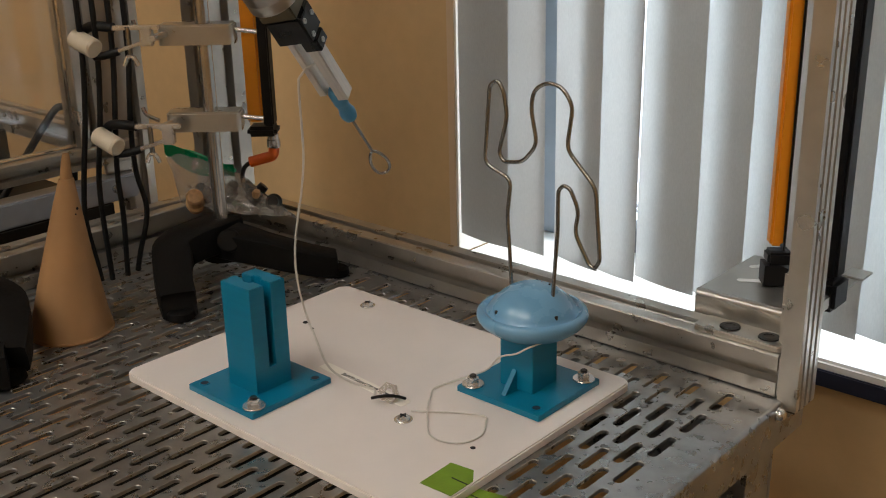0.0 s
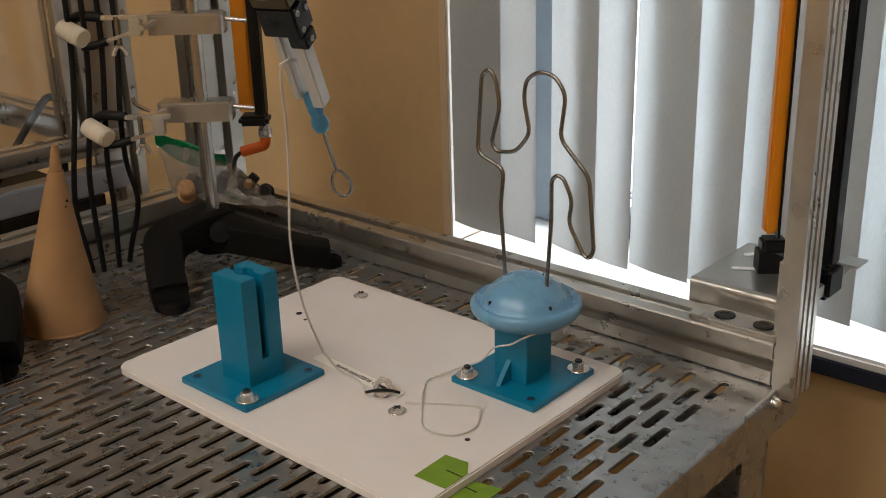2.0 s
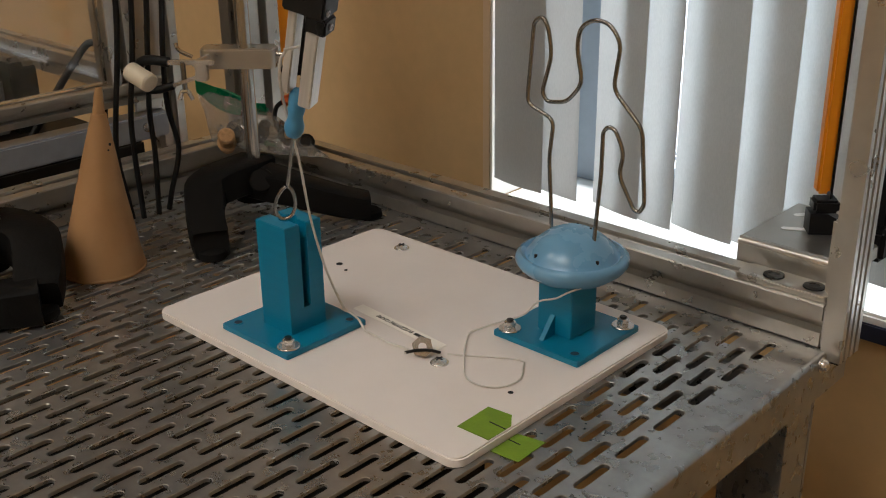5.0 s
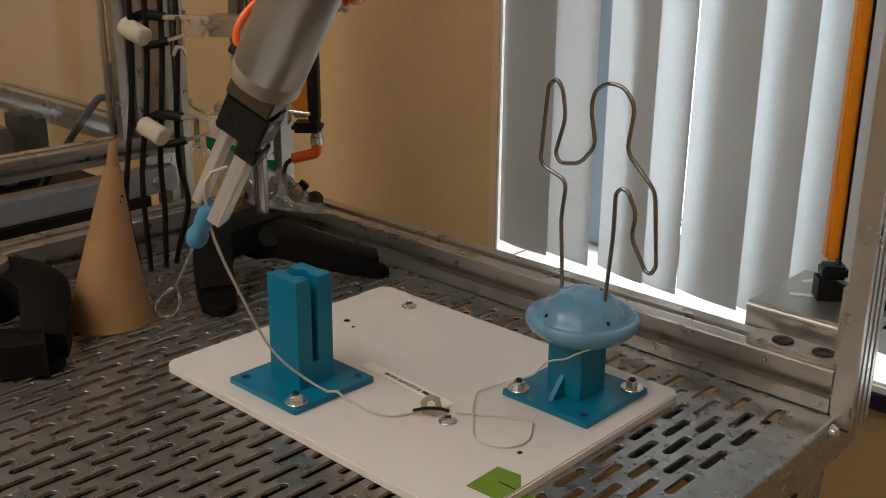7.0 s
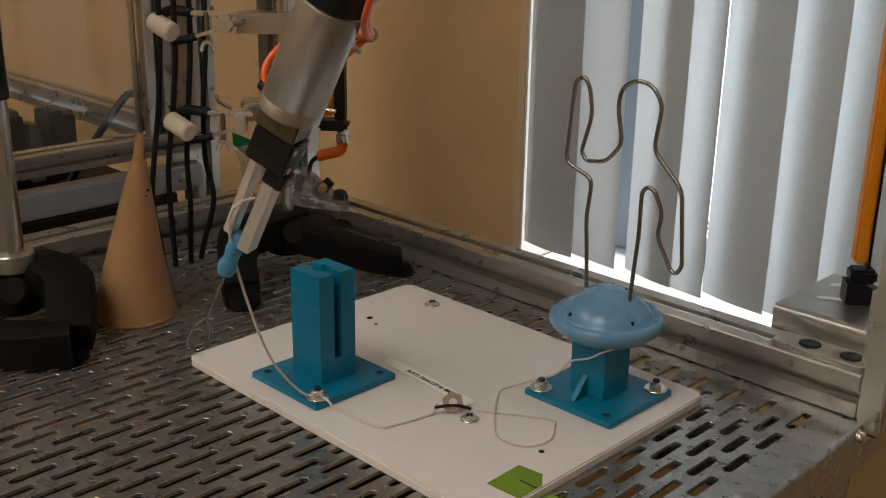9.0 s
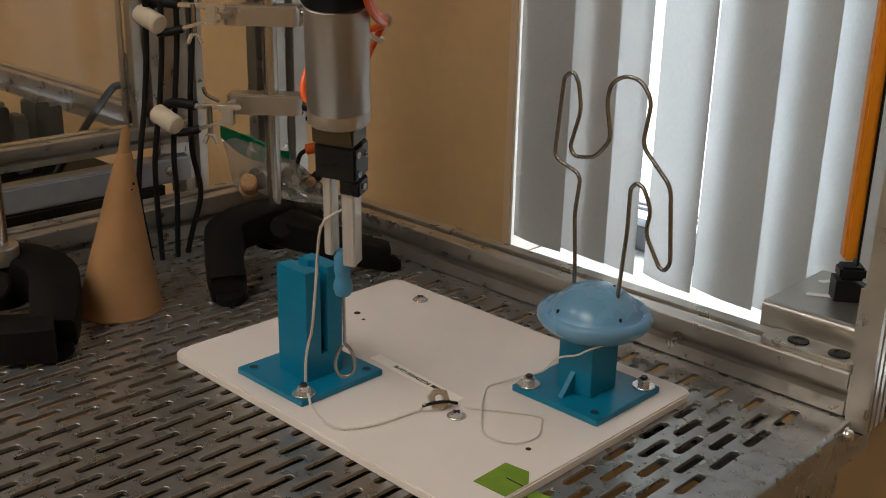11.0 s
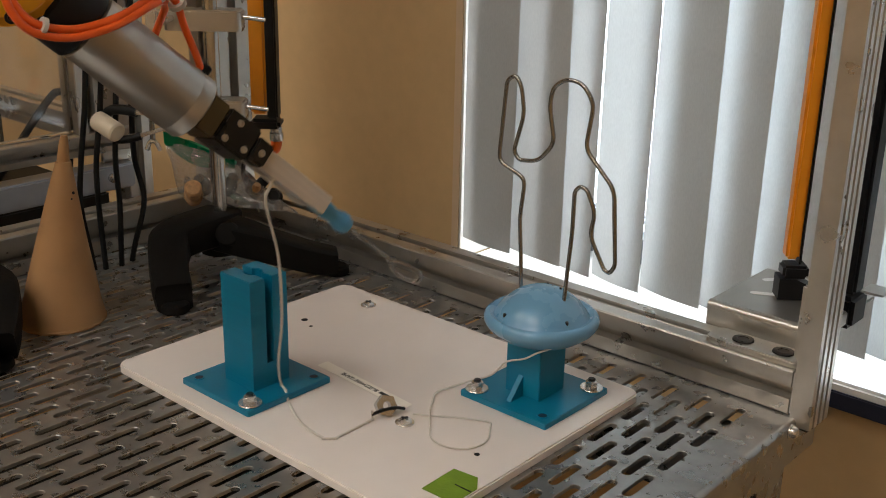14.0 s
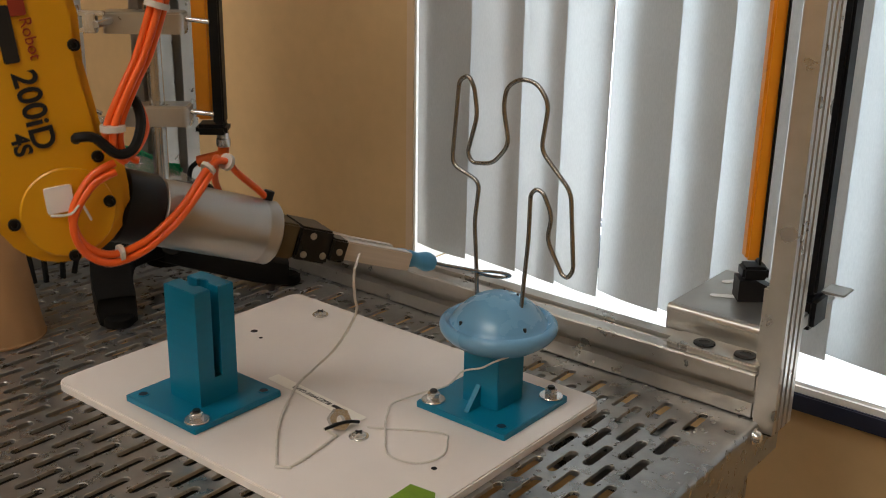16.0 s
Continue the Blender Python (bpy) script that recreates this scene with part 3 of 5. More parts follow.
def sensor_bracket():
    t = thing("sensor_bracket", "folded zinc-plated bracket carrying the light curtain foot", "bracket")
    x0, x1, y0, y1, zt = 0.2868, 0.3712, 0.2985, 0.392, 0.0485
    bm = box(x0, x1, y0 + 0.004, y1, zt - 0.0025, zt, 0.0006)
    box(x0, x1, y0, y0 + 0.0025, -0.03, zt - 0.004, 0.0006, bm=bm)
    # the rounded fold
    fold = [(y0, zt - 0.004)] + [(y0 + 0.004 - 0.004 * math.cos(a), zt - 0.004 + 0.004 * math.sin(a)) for a in (0.4, 0.8, 1.2, math.pi / 2)]
    inner = [(y0 + 0.004, zt - 0.0025), (y0 + 0.0025, zt - 0.004)]
    ring = fold + inner
    prism([(p[0], p[1]) for p in ring], x0, x1, bm=bm, m=Matrix(((0, 0, 1, 0), (1, 0, 0, 0), (0, 1, 0, 0), (0, 0, 0, 1))))
    part("plate", bm, "zinc", t)
    for cx, cy, a in ((0.312, 0.338, 30), (0.304, 0.372, 55)):
        part("slot", prism(rounded_rect(-0.011, 0.011, -0.0028, 0.0028, 0.0027), zt + 0.0003, zt + 0.0006, m=pose(cx, cy, 0, 0, 0, a)), "sill", t, "pale curved slot")


sensor_bracket()


def light_curtain(name_pose, length, foot_z, w=1.0, lens=0.0135):
    t = thing("light_curtain", "tall yellow light curtain bar with a black front", "sensor", name_pose, "light curtains")
    part("housing", box(-0.011 * w, 0.0035 * w, -0.010 * w, 0.010 * w, foot_z, foot_z + length, 0.002), "amber", t, "amber yellow housing")
    part("optic_strip", box(0.0035 * w + 0.0002, lens * w, -0.0105 * w, 0.009 * w, foot_z - 0.004, foot_z + length, 0.0015), "black", t, "black lens strip")
    part("end_cap", box(-0.0125 * w, 0.0155 * w, -0.0125 * w, 0.0125 * w, foot_z - 0.014, foot_z - 0.0045, 0.003 * w), "black", t, "black end cap")
    return t


def sensors():
    right = light_curtain(pose(0.3264, 0.345, 0, 0, 0, 38), 0.7, 0.079, 0.65, 0.0062)
    part("swivel_foot", prism([(-0.01, 0), (0.016, 0), (0.02, 0.006), (0.02, 0.009), (0.002, 0.0205), (-0.01, 0.0205)], -0.008, 0.008,
                              m=pose(0.0, 0, 0.0491) @ Matrix(((1, 0, 0, 0), (0, 0, 1, 0), (0, 0.76, 0, 0), (0, 0, 0, 1)))), "black", right, "black swivel foot")
    far = thing("light_curtain", "black light curtain bar seen edge-on behind the upright", "sensor", pose(0.3802, 0.318, 0), "light curtains")
    part("housing", box(-0.0045, 0.0045, -0.008, 0.008, 0.075, 0.8, 0.002), "black", far)
    part("yellow_back", box(-0.0085, -0.0048, -0.0075, 0.0075, 0.075, 0.8, 0.001), "amber", far, "amber yellow back")
    part("end_cap", box(-0.007, 0.0065, -0.013, 0.013, 0.052, 0.0745, 0.003), "black", far)
    part("mount_arm", box(-0.006, 0.004, -0.0274, -0.0135, 0.056, 0.066, 0.001), "zinc", far, "short zinc mounting arm")
    part("tab", box(0.007, 0.022, -0.006, 0.012, 0.078, 0.0795, 0.0005), "zinc", far, "thin zinc bracket tab")
    left = light_curtain(pose(-0.157, 0.2605, 0, 0, 0, 41), 0.6, 0.122)
    plug = thing("sensor_plug", "orange angled cable plug under the light curtain", "plug", pose(-0.157, 0.2605, 0, 0, 0, 41))
    part("collar", lathe([(0.006, 0.0955), (0.0065, 0.097), (0.0065, 0.103), (0.0055, 0.1035), (0.0055, 0.1085)], 20, m=pose(0.01, 0, 0)), "chrome", plug, "knurled steel collar")
    part("body", tube(rounded_line([(0.01, 0, 0.0955), (0.009, 0, 0.087), (-0.014, 0, 0.081)], 0.006), 0.0052, 14), "plug", plug)
    part("cable", tube(smooth_line([(-0.0135, 0, 0.081), (-0.021, 0, 0.074), (-0.022, 0.0, 0.058), (-0.01, 0.0, 0.04), (0.006, 0.02, 0.03), (0.02, 0.036, 0.02)], 6), 0.0022, 8), "rubber", plug, "black sensor cable")


sensors()


# ---------------------------------------------------------------- the game board
PZ = 0.006


def hex_nut(bm, r, z0, z1, m=None):
    return prism([(r * math.cos(radians(60 * k)), r * math.sin(radians(60 * k))) for k in range(6)], z0, z1, bm, m, bevel=0.0004)


def board():
    t = thing("base_board", "white rectangular plastic board lying on the slotted table", "board")
    part("sheet", prism(rounded_rect(-0.0035, 0.2875, -0.0035, 0.2155, 0.009), 0.0004, PZ, bevel=0.001), "white", t)
    # drilled holes as flat discs in the painted shade tone
    for x, y, r in ((0.046, 0.134, 0.0022), (0.261, 0.0745, 0.0027), (0.033, 0.139, 0.004)):
        part("hole", cyl(r * 0.65, PZ + 0.0001, PZ + 0.0003, 18), "dark", t, "small drilled hole", m=pose(x, y, 0))
    first = None
    for x, y in ((0.047, 0.194), (0.203, 0.073)):
        m = pose(x, y, PZ)
        if first is None:
            first = thing("board_screw", "bright cross-head screw in the white board", "screw", m, "board screws")
            part("washer", cyl(0.0062, 0.0002, 0.001, 24, 0.0002), "chrome", first)
            part("head", lathe([(0.0048, 0.0011), (0.0046, 0.002), (0.0028, 0.0032), (0, 0.0036)], 20), "chrome", first)
            # cross recess as raised bars in the painted shade tone
            bm = box(-0.0026, 0.0026, -0.0005, 0.0005, 0.0032, 0.0038)
            box(-0.0005, 0.0005, -0.0026, -0.00055, 0.0032, 0.0038, bm=bm)
            box(-0.0005, 0.0005, 0.00055, 0.0026, 0.0032, 0.0038, bm=bm)
            part("cross_recess", bm, "dark", first)
        else:
            copy_thing(first, m)


board()


def base_plate(t, x0, y0, holes):
    part("base_plate", prism(rounded_rect(x0, x0 + 0.07, y0, y0 + 0.07, 0.0012, 2), PZ + 0.0003, PZ + 0.0043, bevel=0.0005), "teal", t, "square teal flange")
    for hx, hy in holes:
        # no real recess: a dark disc on the flange gives the hole's shade
        part("hole_shade_disc", cyl(0.003, PZ + 0.0044, PZ + 0.0046, 20, m=pose(hx, hy, 0)), "navy", t, "dark disc painting the shade of an open bolt hole")
        part("hole_rim", lathe([(0.0029, 0.0), (0.0029, 0.0006), (0.0036, 0.0006), (0.0038, 0.0)], 20, m=pose(hx, hy, PZ + 0.0043)), "teal", t, "printed rim of the hole")


def bolt_nut(places):
    first = None
    for x, y in places:
        m = pose(x, y, PZ + 0.0045)
        if first is None:
            first = thing("bolt_and_nut", "bright bolt with locknut and wide washer on teal flange", "bolt", m, "flange bolts")
            part("washer", lathe([(0.0076, 0.0), (0.0078, 0.0005), (0.0074, 0.0012)], 30), "chrome", first, "wide polished washer")
            bm = hex_nut(None, 0.0044, 0.0013, 0.0042)
            lathe([(0.004, 0.0042), (0.004, 0.0051), (0.0033, 0.0057), (0.0027, 0.0058)], 20, bm=bm)
            part("nut", bm, "chrome", first, "bright locknut")
            part("bolt_end", cyl(0.0025, 0.0057, 0.0073, 16, 0.0004), "black_steel", first)
        else:
            copy_thing(first, m)


def wand_holder():
    t = thing("wand_holder", "teal printed holder block with a deep slot, on a flange", "holder")
    bx, by = 0.0575, 0.0095
    base_plate(t, bx, by, ((bx + 0.008, by + 0.008), (bx + 0.062, by + 0.062), (bx + 0.008, by + 0.062)))
    x0, x1, y0, y1, zb, zt, zs = 0.0785, 0.1085, 0.0295, 0.0595, PZ + 0.0044, 0.0865, 0.027
    ya, yb = 0.0415, 0.0475
    ym, r = (ya + yb) / 2, 0.0052
    bm = box(x0, x1, ya, yb, zb, zs)
    xm = (x0 + x1) / 2
    box(xm - r, xm + r, ya - 0.004, yb + 0.004, zb, zs - 0.0002, bm=bm)
    def notch(sign, edge, outer):
        pts = [(x0, edge), (xm - r, edge)]
        for i in range(1, 8):
            a = math.pi * i / 8
            pts.append((xm - r * math.cos(a), edge + sign * 0.6 * r * math.sin(a)))
        return pts + [(xm + r, edge), (x1, edge), (x1, outer), (x0, outer)]
    prism(notch(-1, ya, y0), zb, zt, bm=bm, bevel=0.0004)
    prism(notch(1, yb, y1), zb, zt, bm=bm, bevel=0.0004)
    part("column", bm, "teal", t, "slotted teal column", smooth=False)


def dome_stand():
    t = thing("dome_stand", "teal flanged pedestal under a light blue dome", "stand")
    bx, by = 0.203, 0.126
    base_plate(t, bx, by, ((bx + 0.062, by + 0.008), (bx + 0.008, by + 0.062)))
    cx, cy, h = bx + 0.035, by + 0.035, 0.0138
    part("pedestal", box(cx - h, cx + h, cy - h, cy + h, PZ + 0.0044, 0.046, 0.0005), "teal", t, "square teal pedestal")
    def gusset(m):
        return prism([(0, 0), (0.0125, 0), (0, 0.0145)], -0.0018, 0.0018, m=m @ Matrix(((1, 0, 0, 0), (0, 0, 1, 0), (0, 1, 0, 0), (0, 0, 0, 1))))
    part("gusset", gusset(pose(cx - 0.001, cy - h - 0.0002, PZ + 0.0044, 0, 0, -90)), "teal", t, "triangular teal gusset", smooth=False)
    d = thing("blue_dome", "glossy light blue plastic mushroom dome on the teal pedestal", "dome", pose(cx + 0.0012, cy + 0.0022, 0))
    prof = [(0.013, 0.0462), (0.019, 0.0468), (0.029, 0.0512), (0.0350, 0.0560), (0.0372, 0.0592), (0.0376, 0.0615), (0.0370, 0.0637), (0.0356, 0.0652), (0.0338, 0.0655),
            (0.0322, 0.0645), (0.0312, 0.0638), (0.0304, 0.0643), (0.0294, 0.0665), (0.0262, 0.0706), (0.0215, 0.0752), (0.016, 0.0790), (0.010, 0.0816), (0.005, 0.0827), (0, 0.083)]
    part("shell", lathe(prof, 64), "sky_blue", d)
    # vent and screw holes as small studs in the painted shade tone
    for k, (x, y) in enumerate(((-0.004, 0.004), (0.002, 0.007), (0.006, 0.003), (0.001, 0.001), (-0.003, 0.009), (0.008, 0.008))):
        part("vent_hole", cyl(0.0007, 0.0795, 0.0826 - 0.0004 * (abs(x) + abs(y)) * 100, 10, m=pose(x, y, 0)), "dark", d, "tiny vent hole")
    for a in (-110, -20, 70, 160):
        x, y = 0.0282 * math.cos(radians(a)), 0.0282 * math.sin(radians(a))
        part("side_hole", cyl(0.0011, 0.0665, 0.0690, 12, m=pose(x, y, 0)), "dark", d, "small screw hole")
    return cx, cy


wand_holder()
DCX, DCY = dome_stand()
bolt_nut(((0.1195, 0.0175), (0.211, 0.134), (0.265, 0.188)))


def wire_figure():
    """The bent steel wire track: an outline of a figure standing on the dome."""
    y = DCY + 0.002
    pts = [(0.223, 0.074), (0.2215, 0.100), (0.2195, 0.124), (0.2225, 0.150), (0.2005, 0.1575), (0.205, 0.2105), (0.212, 0.2145), (0.2165, 0.2075),
           (0.2195, 0.191), (0.2125, 0.1665), (0.2165, 0.161), (0.232, 0.163), (0.2435, 0.1765), (0.2385, 0.199), (0.2405, 0.211), (0.2505, 0.217),
           (0.262, 0.2155), (0.2705, 0.205), (0.2665, 0.177), (0.2885, 0.156), (0.293, 0.109), (0.2895, 0.1035), (0.2855, 0.1045),
           (0.2735, 0.124), (0.2765, 0.139), (0.2695, 0.152), (0.2645, 0.1535), (0.2605, 0.1495), (0.2605, 0.122), (0.257, 0.073)]
    t = thing("buzz_wire", "bent steel wire in a stepped outline, standing in the blue dome", "wire track")
    part("wire", tube(rounded_line([(x - 0.0014, y, z + 0.0012) for x, z in pts], 0.006, 5), 0.00135, 12), "wire", t)


wire_figure()


def tape_and_label():
    g = thing("tape_patch", "square of green masking tape over the board's edge", "tape", group="tape patches")
    part("strip", prism([(0.263, 0.024), (0.2622, 0.0525), (0.2785, 0.0545), (0.286, 0.045), (0.286, 0.025)], PZ + 0.0002, PZ + 0.0005), "green", g)
    part("pen_mark", box(0.274, 0.286, 0.0395, 0.0403, PZ + 0.0006, PZ + 0.0008), "ink", g, "pen line")
    g2 = thing("tape_patch", "square of green masking tape stuck on the steel table", "tape", group="tape patches")
    part("strip", prism([(0.288, 0.024), (0.288, 0.048), (0.306, 0.052), (0.307, 0.026)], 0.0004, 0.0007), "green", g2)
    part("pen_mark", box(0.2885, 0.297, 0.0395, 0.0403, 0.0008, 0.001), "ink", g2, "pen line")
    # printed label strip: reads from its far end back towards the ring nut
    m = pose(0.1455, 0.0925, PZ + 0.0002, 0, 0, 176)
    lab = thing("label_strip", "cream printed label strip stuck on the white board", "label", m)
    part("strip", prism(rounded_rect(-0.0445, 0.044, -0.0046, 0.0046, 0.001, 2), 0, 0.0003), "label", lab)
    part("maker_name", box(-0.0300, -0.0172, -0.0014, 0.0014, 0.0004, 0.0006), "ink", lab, "black bar of print")
    cu = bpy.data.curves.new("print", "FONT")
    cu.body, cu.size, cu.align_x, cu.align_y, cu.extrude = "BUZZWIRE GAME", 0.0047, "LEFT", "CENTER", 0.0001
    ob = new("print", cu)
    ob.parent = lab
    ob.matrix_basis = pose(-0.0152, 0, 0.0005)
    cu.materials.append(M["ink"])
    ob["label"] = "black printed lettering"


tape_and_label()


def cable_anchor():
    """A hex nut standing on its edge with the sleeved cord joint lying against it."""
    t = thing("cable_anchor", "bright hex nut with a black-sleeved cord joint, lying on the board", "nut")
    own = bmesh.new()
    ro, ri, n = 0.0072, 0.0027, 36
    loops = []
    for z, k in ((-0.0028, 1), (0.0028, 1), (0.0028, 0), (-0.0028, 0)):
        ring = []
        for i in range(n):
            a = 2 * math.pi * i / n
            flat = ro * math.cos(math.pi / 6) / math.cos((a + math.pi / 6) % (math.pi / 3) - math.pi / 6)
            r = flat if k else ri
            ring.append(own.verts.new((r * math.cos(a), r * math.sin(a), z)))
        loops.append(ring)
    for p, q in zip(loops, loops[1:] + loops[:1]):
        for i in range(n):
            own.faces.new((p[i], p[(i + 1) % n], q[(i + 1) % n], q[i]))
    part("nut", own, "chrome", t, "bright hex nut", m=pose(0, 0.004, 0.0062) @ pose(0, 0, 0, 62, 0, 0) @ pose(0, 0, 0, 0, 0, 12))
    part("sleeve", tube(smooth_line([(-0.0115, -0.0005, 0.0045), (-0.004, -0.0016, 0.0066), (0.004, -0.0012, 0.0064), (0.0115, 0.0005, 0.0036)], 5), 0.0011, 8), "rubber", t, "black heat-shrink sleeve")
    return t


def ground_lead():
    f = thing("ground_lead", "thin white cord looping over the board to the dome", "cord")
    pts = [(0.2000, 0.0835, PZ + 0.0014), (0.2085, 0.0895, PZ + 0.001), (0.224, 0.1005, PZ + 0.001), (0.241, 0.109, PZ + 0.001), (0.2475, 0.103, PZ + 0.001), (0.256, 0.089, PZ + 0.001),
           (0.2535, 0.0745, PZ + 0.001), (0.243, 0.0675, PZ + 0.001), (0.2295, 0.069, PZ + 0.001), (0.2165, 0.0815, PZ + 0.001), (0.2055, 0.094, PZ + 0.0024), (0.1965, 0.106, PZ + 0.001), (0.190, 0.117, PZ + 0.001),
           (0.193, 0.1285, PZ + 0.002), (0.202, 0.135, PZ + 0.0065), (0.2165, 0.1415, 0.020), (0.228, 0.142, 0.033), (0.2445, 0.139, 0.0415), (0.2555, 0.1375, 0.0495), (0.2635, 0.1455, 0.0535)]
    part("cord", tube(smooth_line(pts, 6), 0.00062, 8), "cord", f)


ANCHOR = cable_anchor()
ground_lead()


# ---------------------------------------------------------------- things behind the board
def cone():
    t = thing("tan_cone", "tall pale brown cone standing on the slotted table", "cone", pose(-0.112, 0.018, 0))
    prof = [(0.0315, 0.0005), (0.0325, 0.002), (0.031, 0.008)]
    for k in range(1, 13):
        z = 0.008 + 0.118 * k / 12
        prof.append((0.031 - (0.031 - 0.0058) * k / 12, z))
    prof += [(0.0056, 0.1268), (0.0042, 0.127)]

    def leaned(bm):
        for v in bm.verts:
            n = noise.noise(v.co * 60) * 0.0007
            lean = (max(v.co.z, 0) / 0.147) ** 1.3 * 0.015
            v.co.x += n + lean * 0.75
            v.co.y += lean * 0.66 - n
        return bm

    part("body", leaned(lathe(prof, 48)), "cone", t)
    part("tip", leaned(lathe([(0.0047, 0.1255), (0.0046, 0.128), (0.0034, 0.141), (0.0024, 0.1465), (0, 0.147)], 28)), "cone", t, "narrow stepped tip")
    part("rim", lathe([(0.0322, 0.0002), (0.0329, 0.0008), (0.0329, 0.0022), (0.0322, 0.003)], 48), "cone", t, "thin cut edge at the base")
    # cone holes as small studs, their inner shade given by the colour
    for z, r in ((0.104, 0.0011), (0.1, 0.0007)):
        a = radians(18 if r > 0.001 else 6)
        rr = 0.031 - (0.031 - 0.0058) * (z - 0.008) / 0.118
        lean = (z / 0.147) ** 1.3 * 0.015
        q = Vector((rr * math.cos(a) + lean * 0.75, rr * math.sin(a) + lean * 0.66, z))
        part("hole", cyl(r, -0.001, 0.0006, 10, 0.0002, m=along(q, q + Vector((math.cos(a), math.sin(a), 0.2)))), "dark", t, "small dark hole")


cone()


def iron_stand(name, m, label, legs, rod_h, rod_at, rod_r=0.0062):
    t = thing(name, label, "stand", m)
    bm = None
    for pts, w in legs:
        line = smooth_line(pts, 5)
        own = bmesh.new()
        rings = []
        for i, q in enumerate(line):
            f = i / (len(line) - 1)
            d = (line[min(i + 1, len(line) - 1)] - line[max(i - 1, 0)])
            side = Vector((-d.y, d.x, 0)).normalized()
            up = d.cross(side).normalized()
            if up.z < 0:
                up = -up
            ww = w * (1.12 - 0.3 * f)
            ring = []
            for k in range(12):
                a = 2 * math.pi * k / 12
                c, s = math.cos(a), math.sin(a)
                c = math.copysign(abs(c) ** 0.28, c)
                s = math.copysign(abs(s) ** 0.28, s)
                ring.append(own.verts.new(q + side * c * ww + up * s * ww * 0.8))
            rings.append(ring)
        for a, b in zip(rings, rings[1:]):
            for k in range(12):
                own.faces.new((a[k], a[(k + 1) % 12], b[(k + 1) % 12], b[k]))
        own.faces.new(rings[0])
        own.faces.new(rings[-1])
        bm = join(bm, own)
    part("cast_base", bm, "cast", t, "black cast-iron forked base")
    for pts, w in legs:
        fx, fy = pts[-1][0], pts[-1][1]
        part("foot", lathe([(w * 0.62, 0.0003), (w * 0.7, 0.002), (w * 0.66, 0.007), (w * 0.5, 0.009)], 20, m=pose(fx, fy, 0)), "cast", t, "round black foot")
    part("set_screw", lathe([(0.0105, -0.004), (0.0105, 0.003), (0.009, 0.0045), (0, 0.0045)], 20, m=pose(rod_at[0] + 0.026, rod_at[1] - 0.012, 0.04) @ pose(0, 0, 0, 70, 0, 42)), "cast", t, "black locking screw")
    part("boss", lathe([(0.018, 0.028), (0.017, 0.05), (0.013, 0.056), (0.008, 0.057)], 24, m=pose(*rod_at)), "cast", t)
    part("rod", cyl(rod_r, 0.04, rod_h, 20, 0.001, m=pose(*rod_at)), "rod", t, "brushed steel rod")
    if rod_r > 0.007:
        part("collar", lathe([(rod_r + 0.0004, 0.06), (rod_r + 0.006, 0.06), (rod_r + 0.007, 0.061), (rod_r + 0.007, 0.073), (rod_r + 0.006, 0.074), (rod_r + 0.0004, 0.074)], 28, m=pose(*rod_at)), "alu", t, "silver clamp collar")
        part("collar_screw", cyl(0.003, 0.0, 0.02, 14, 0.0006, m=pose(*rod_at) @ along((0.0, -rod_r - 0.004, 0.067), (-0.01, -1.0, 0.067))), "chrome", t)
        part("sleeve", tube(smooth_line([Vector(rod_at) + Vector(q) for q in ((0.004, -0.002, 0.19), (0.003, -0.002, 0.24), (0.006, 0.001, 0.29), (0.014, 0.006, 0.36), (0.018, 0.009, 0.48))], 5), rod_r + 0.0022, 14), "rubber", t, "black corrugated cable sleeve")
    return t


iron_stand("support_stand", pose(-0.12, 0.177, 0), "black cast-iron laboratory stand with a steel rod",
           [([(-0.012, 0.012, 0.036), (0.0, -0.018, 0.040), (0.006, -0.042, 0.041), (0.011, -0.06, 0.037), (0.033, -0.077, 0.023), (0.052, -0.087, 0.0125), (0.056, -0.089, 0.0122)], 0.0172),
            ([(-0.006, -0.002, 0.034), (0.03, 0.004, 0.033), (0.05, 0.022, 0.025), (0.068, 0.041, 0.017), (0.08, 0.055, 0.0128), (0.084, 0.06, 0.0122)], 0.0155)], 0.5, (0, 0, -0.012))
iron_stand("support_stand", pose(-0.15, -0.066, 0), "black cast-iron laboratory stand with a steel rod",
           [([(-0.015, 0.012, 0.036), (0.01, 0.026, 0.038), (0.04, 0.03, 0.035), (0.066, 0.018, 0.024), (0.084, 0.006, 0.016)], 0.0195),
            ([(0.088, 0.006, 0.0158), (0.074, -0.018, 0.0155), (0.045, -0.044, 0.0155), (0.0, -0.08, 0.0155), (-0.04, -0.112, 0.0155)], 0.0165),
            ([(-0.012, 0.012, 0.034), (-0.03, -0.02, 0.03), (-0.034, -0.07, 0.022), (-0.038, -0.108, 0.016)], 0.0175)], 0.5, (0.003, 0.006, -0.012), 0.0092)


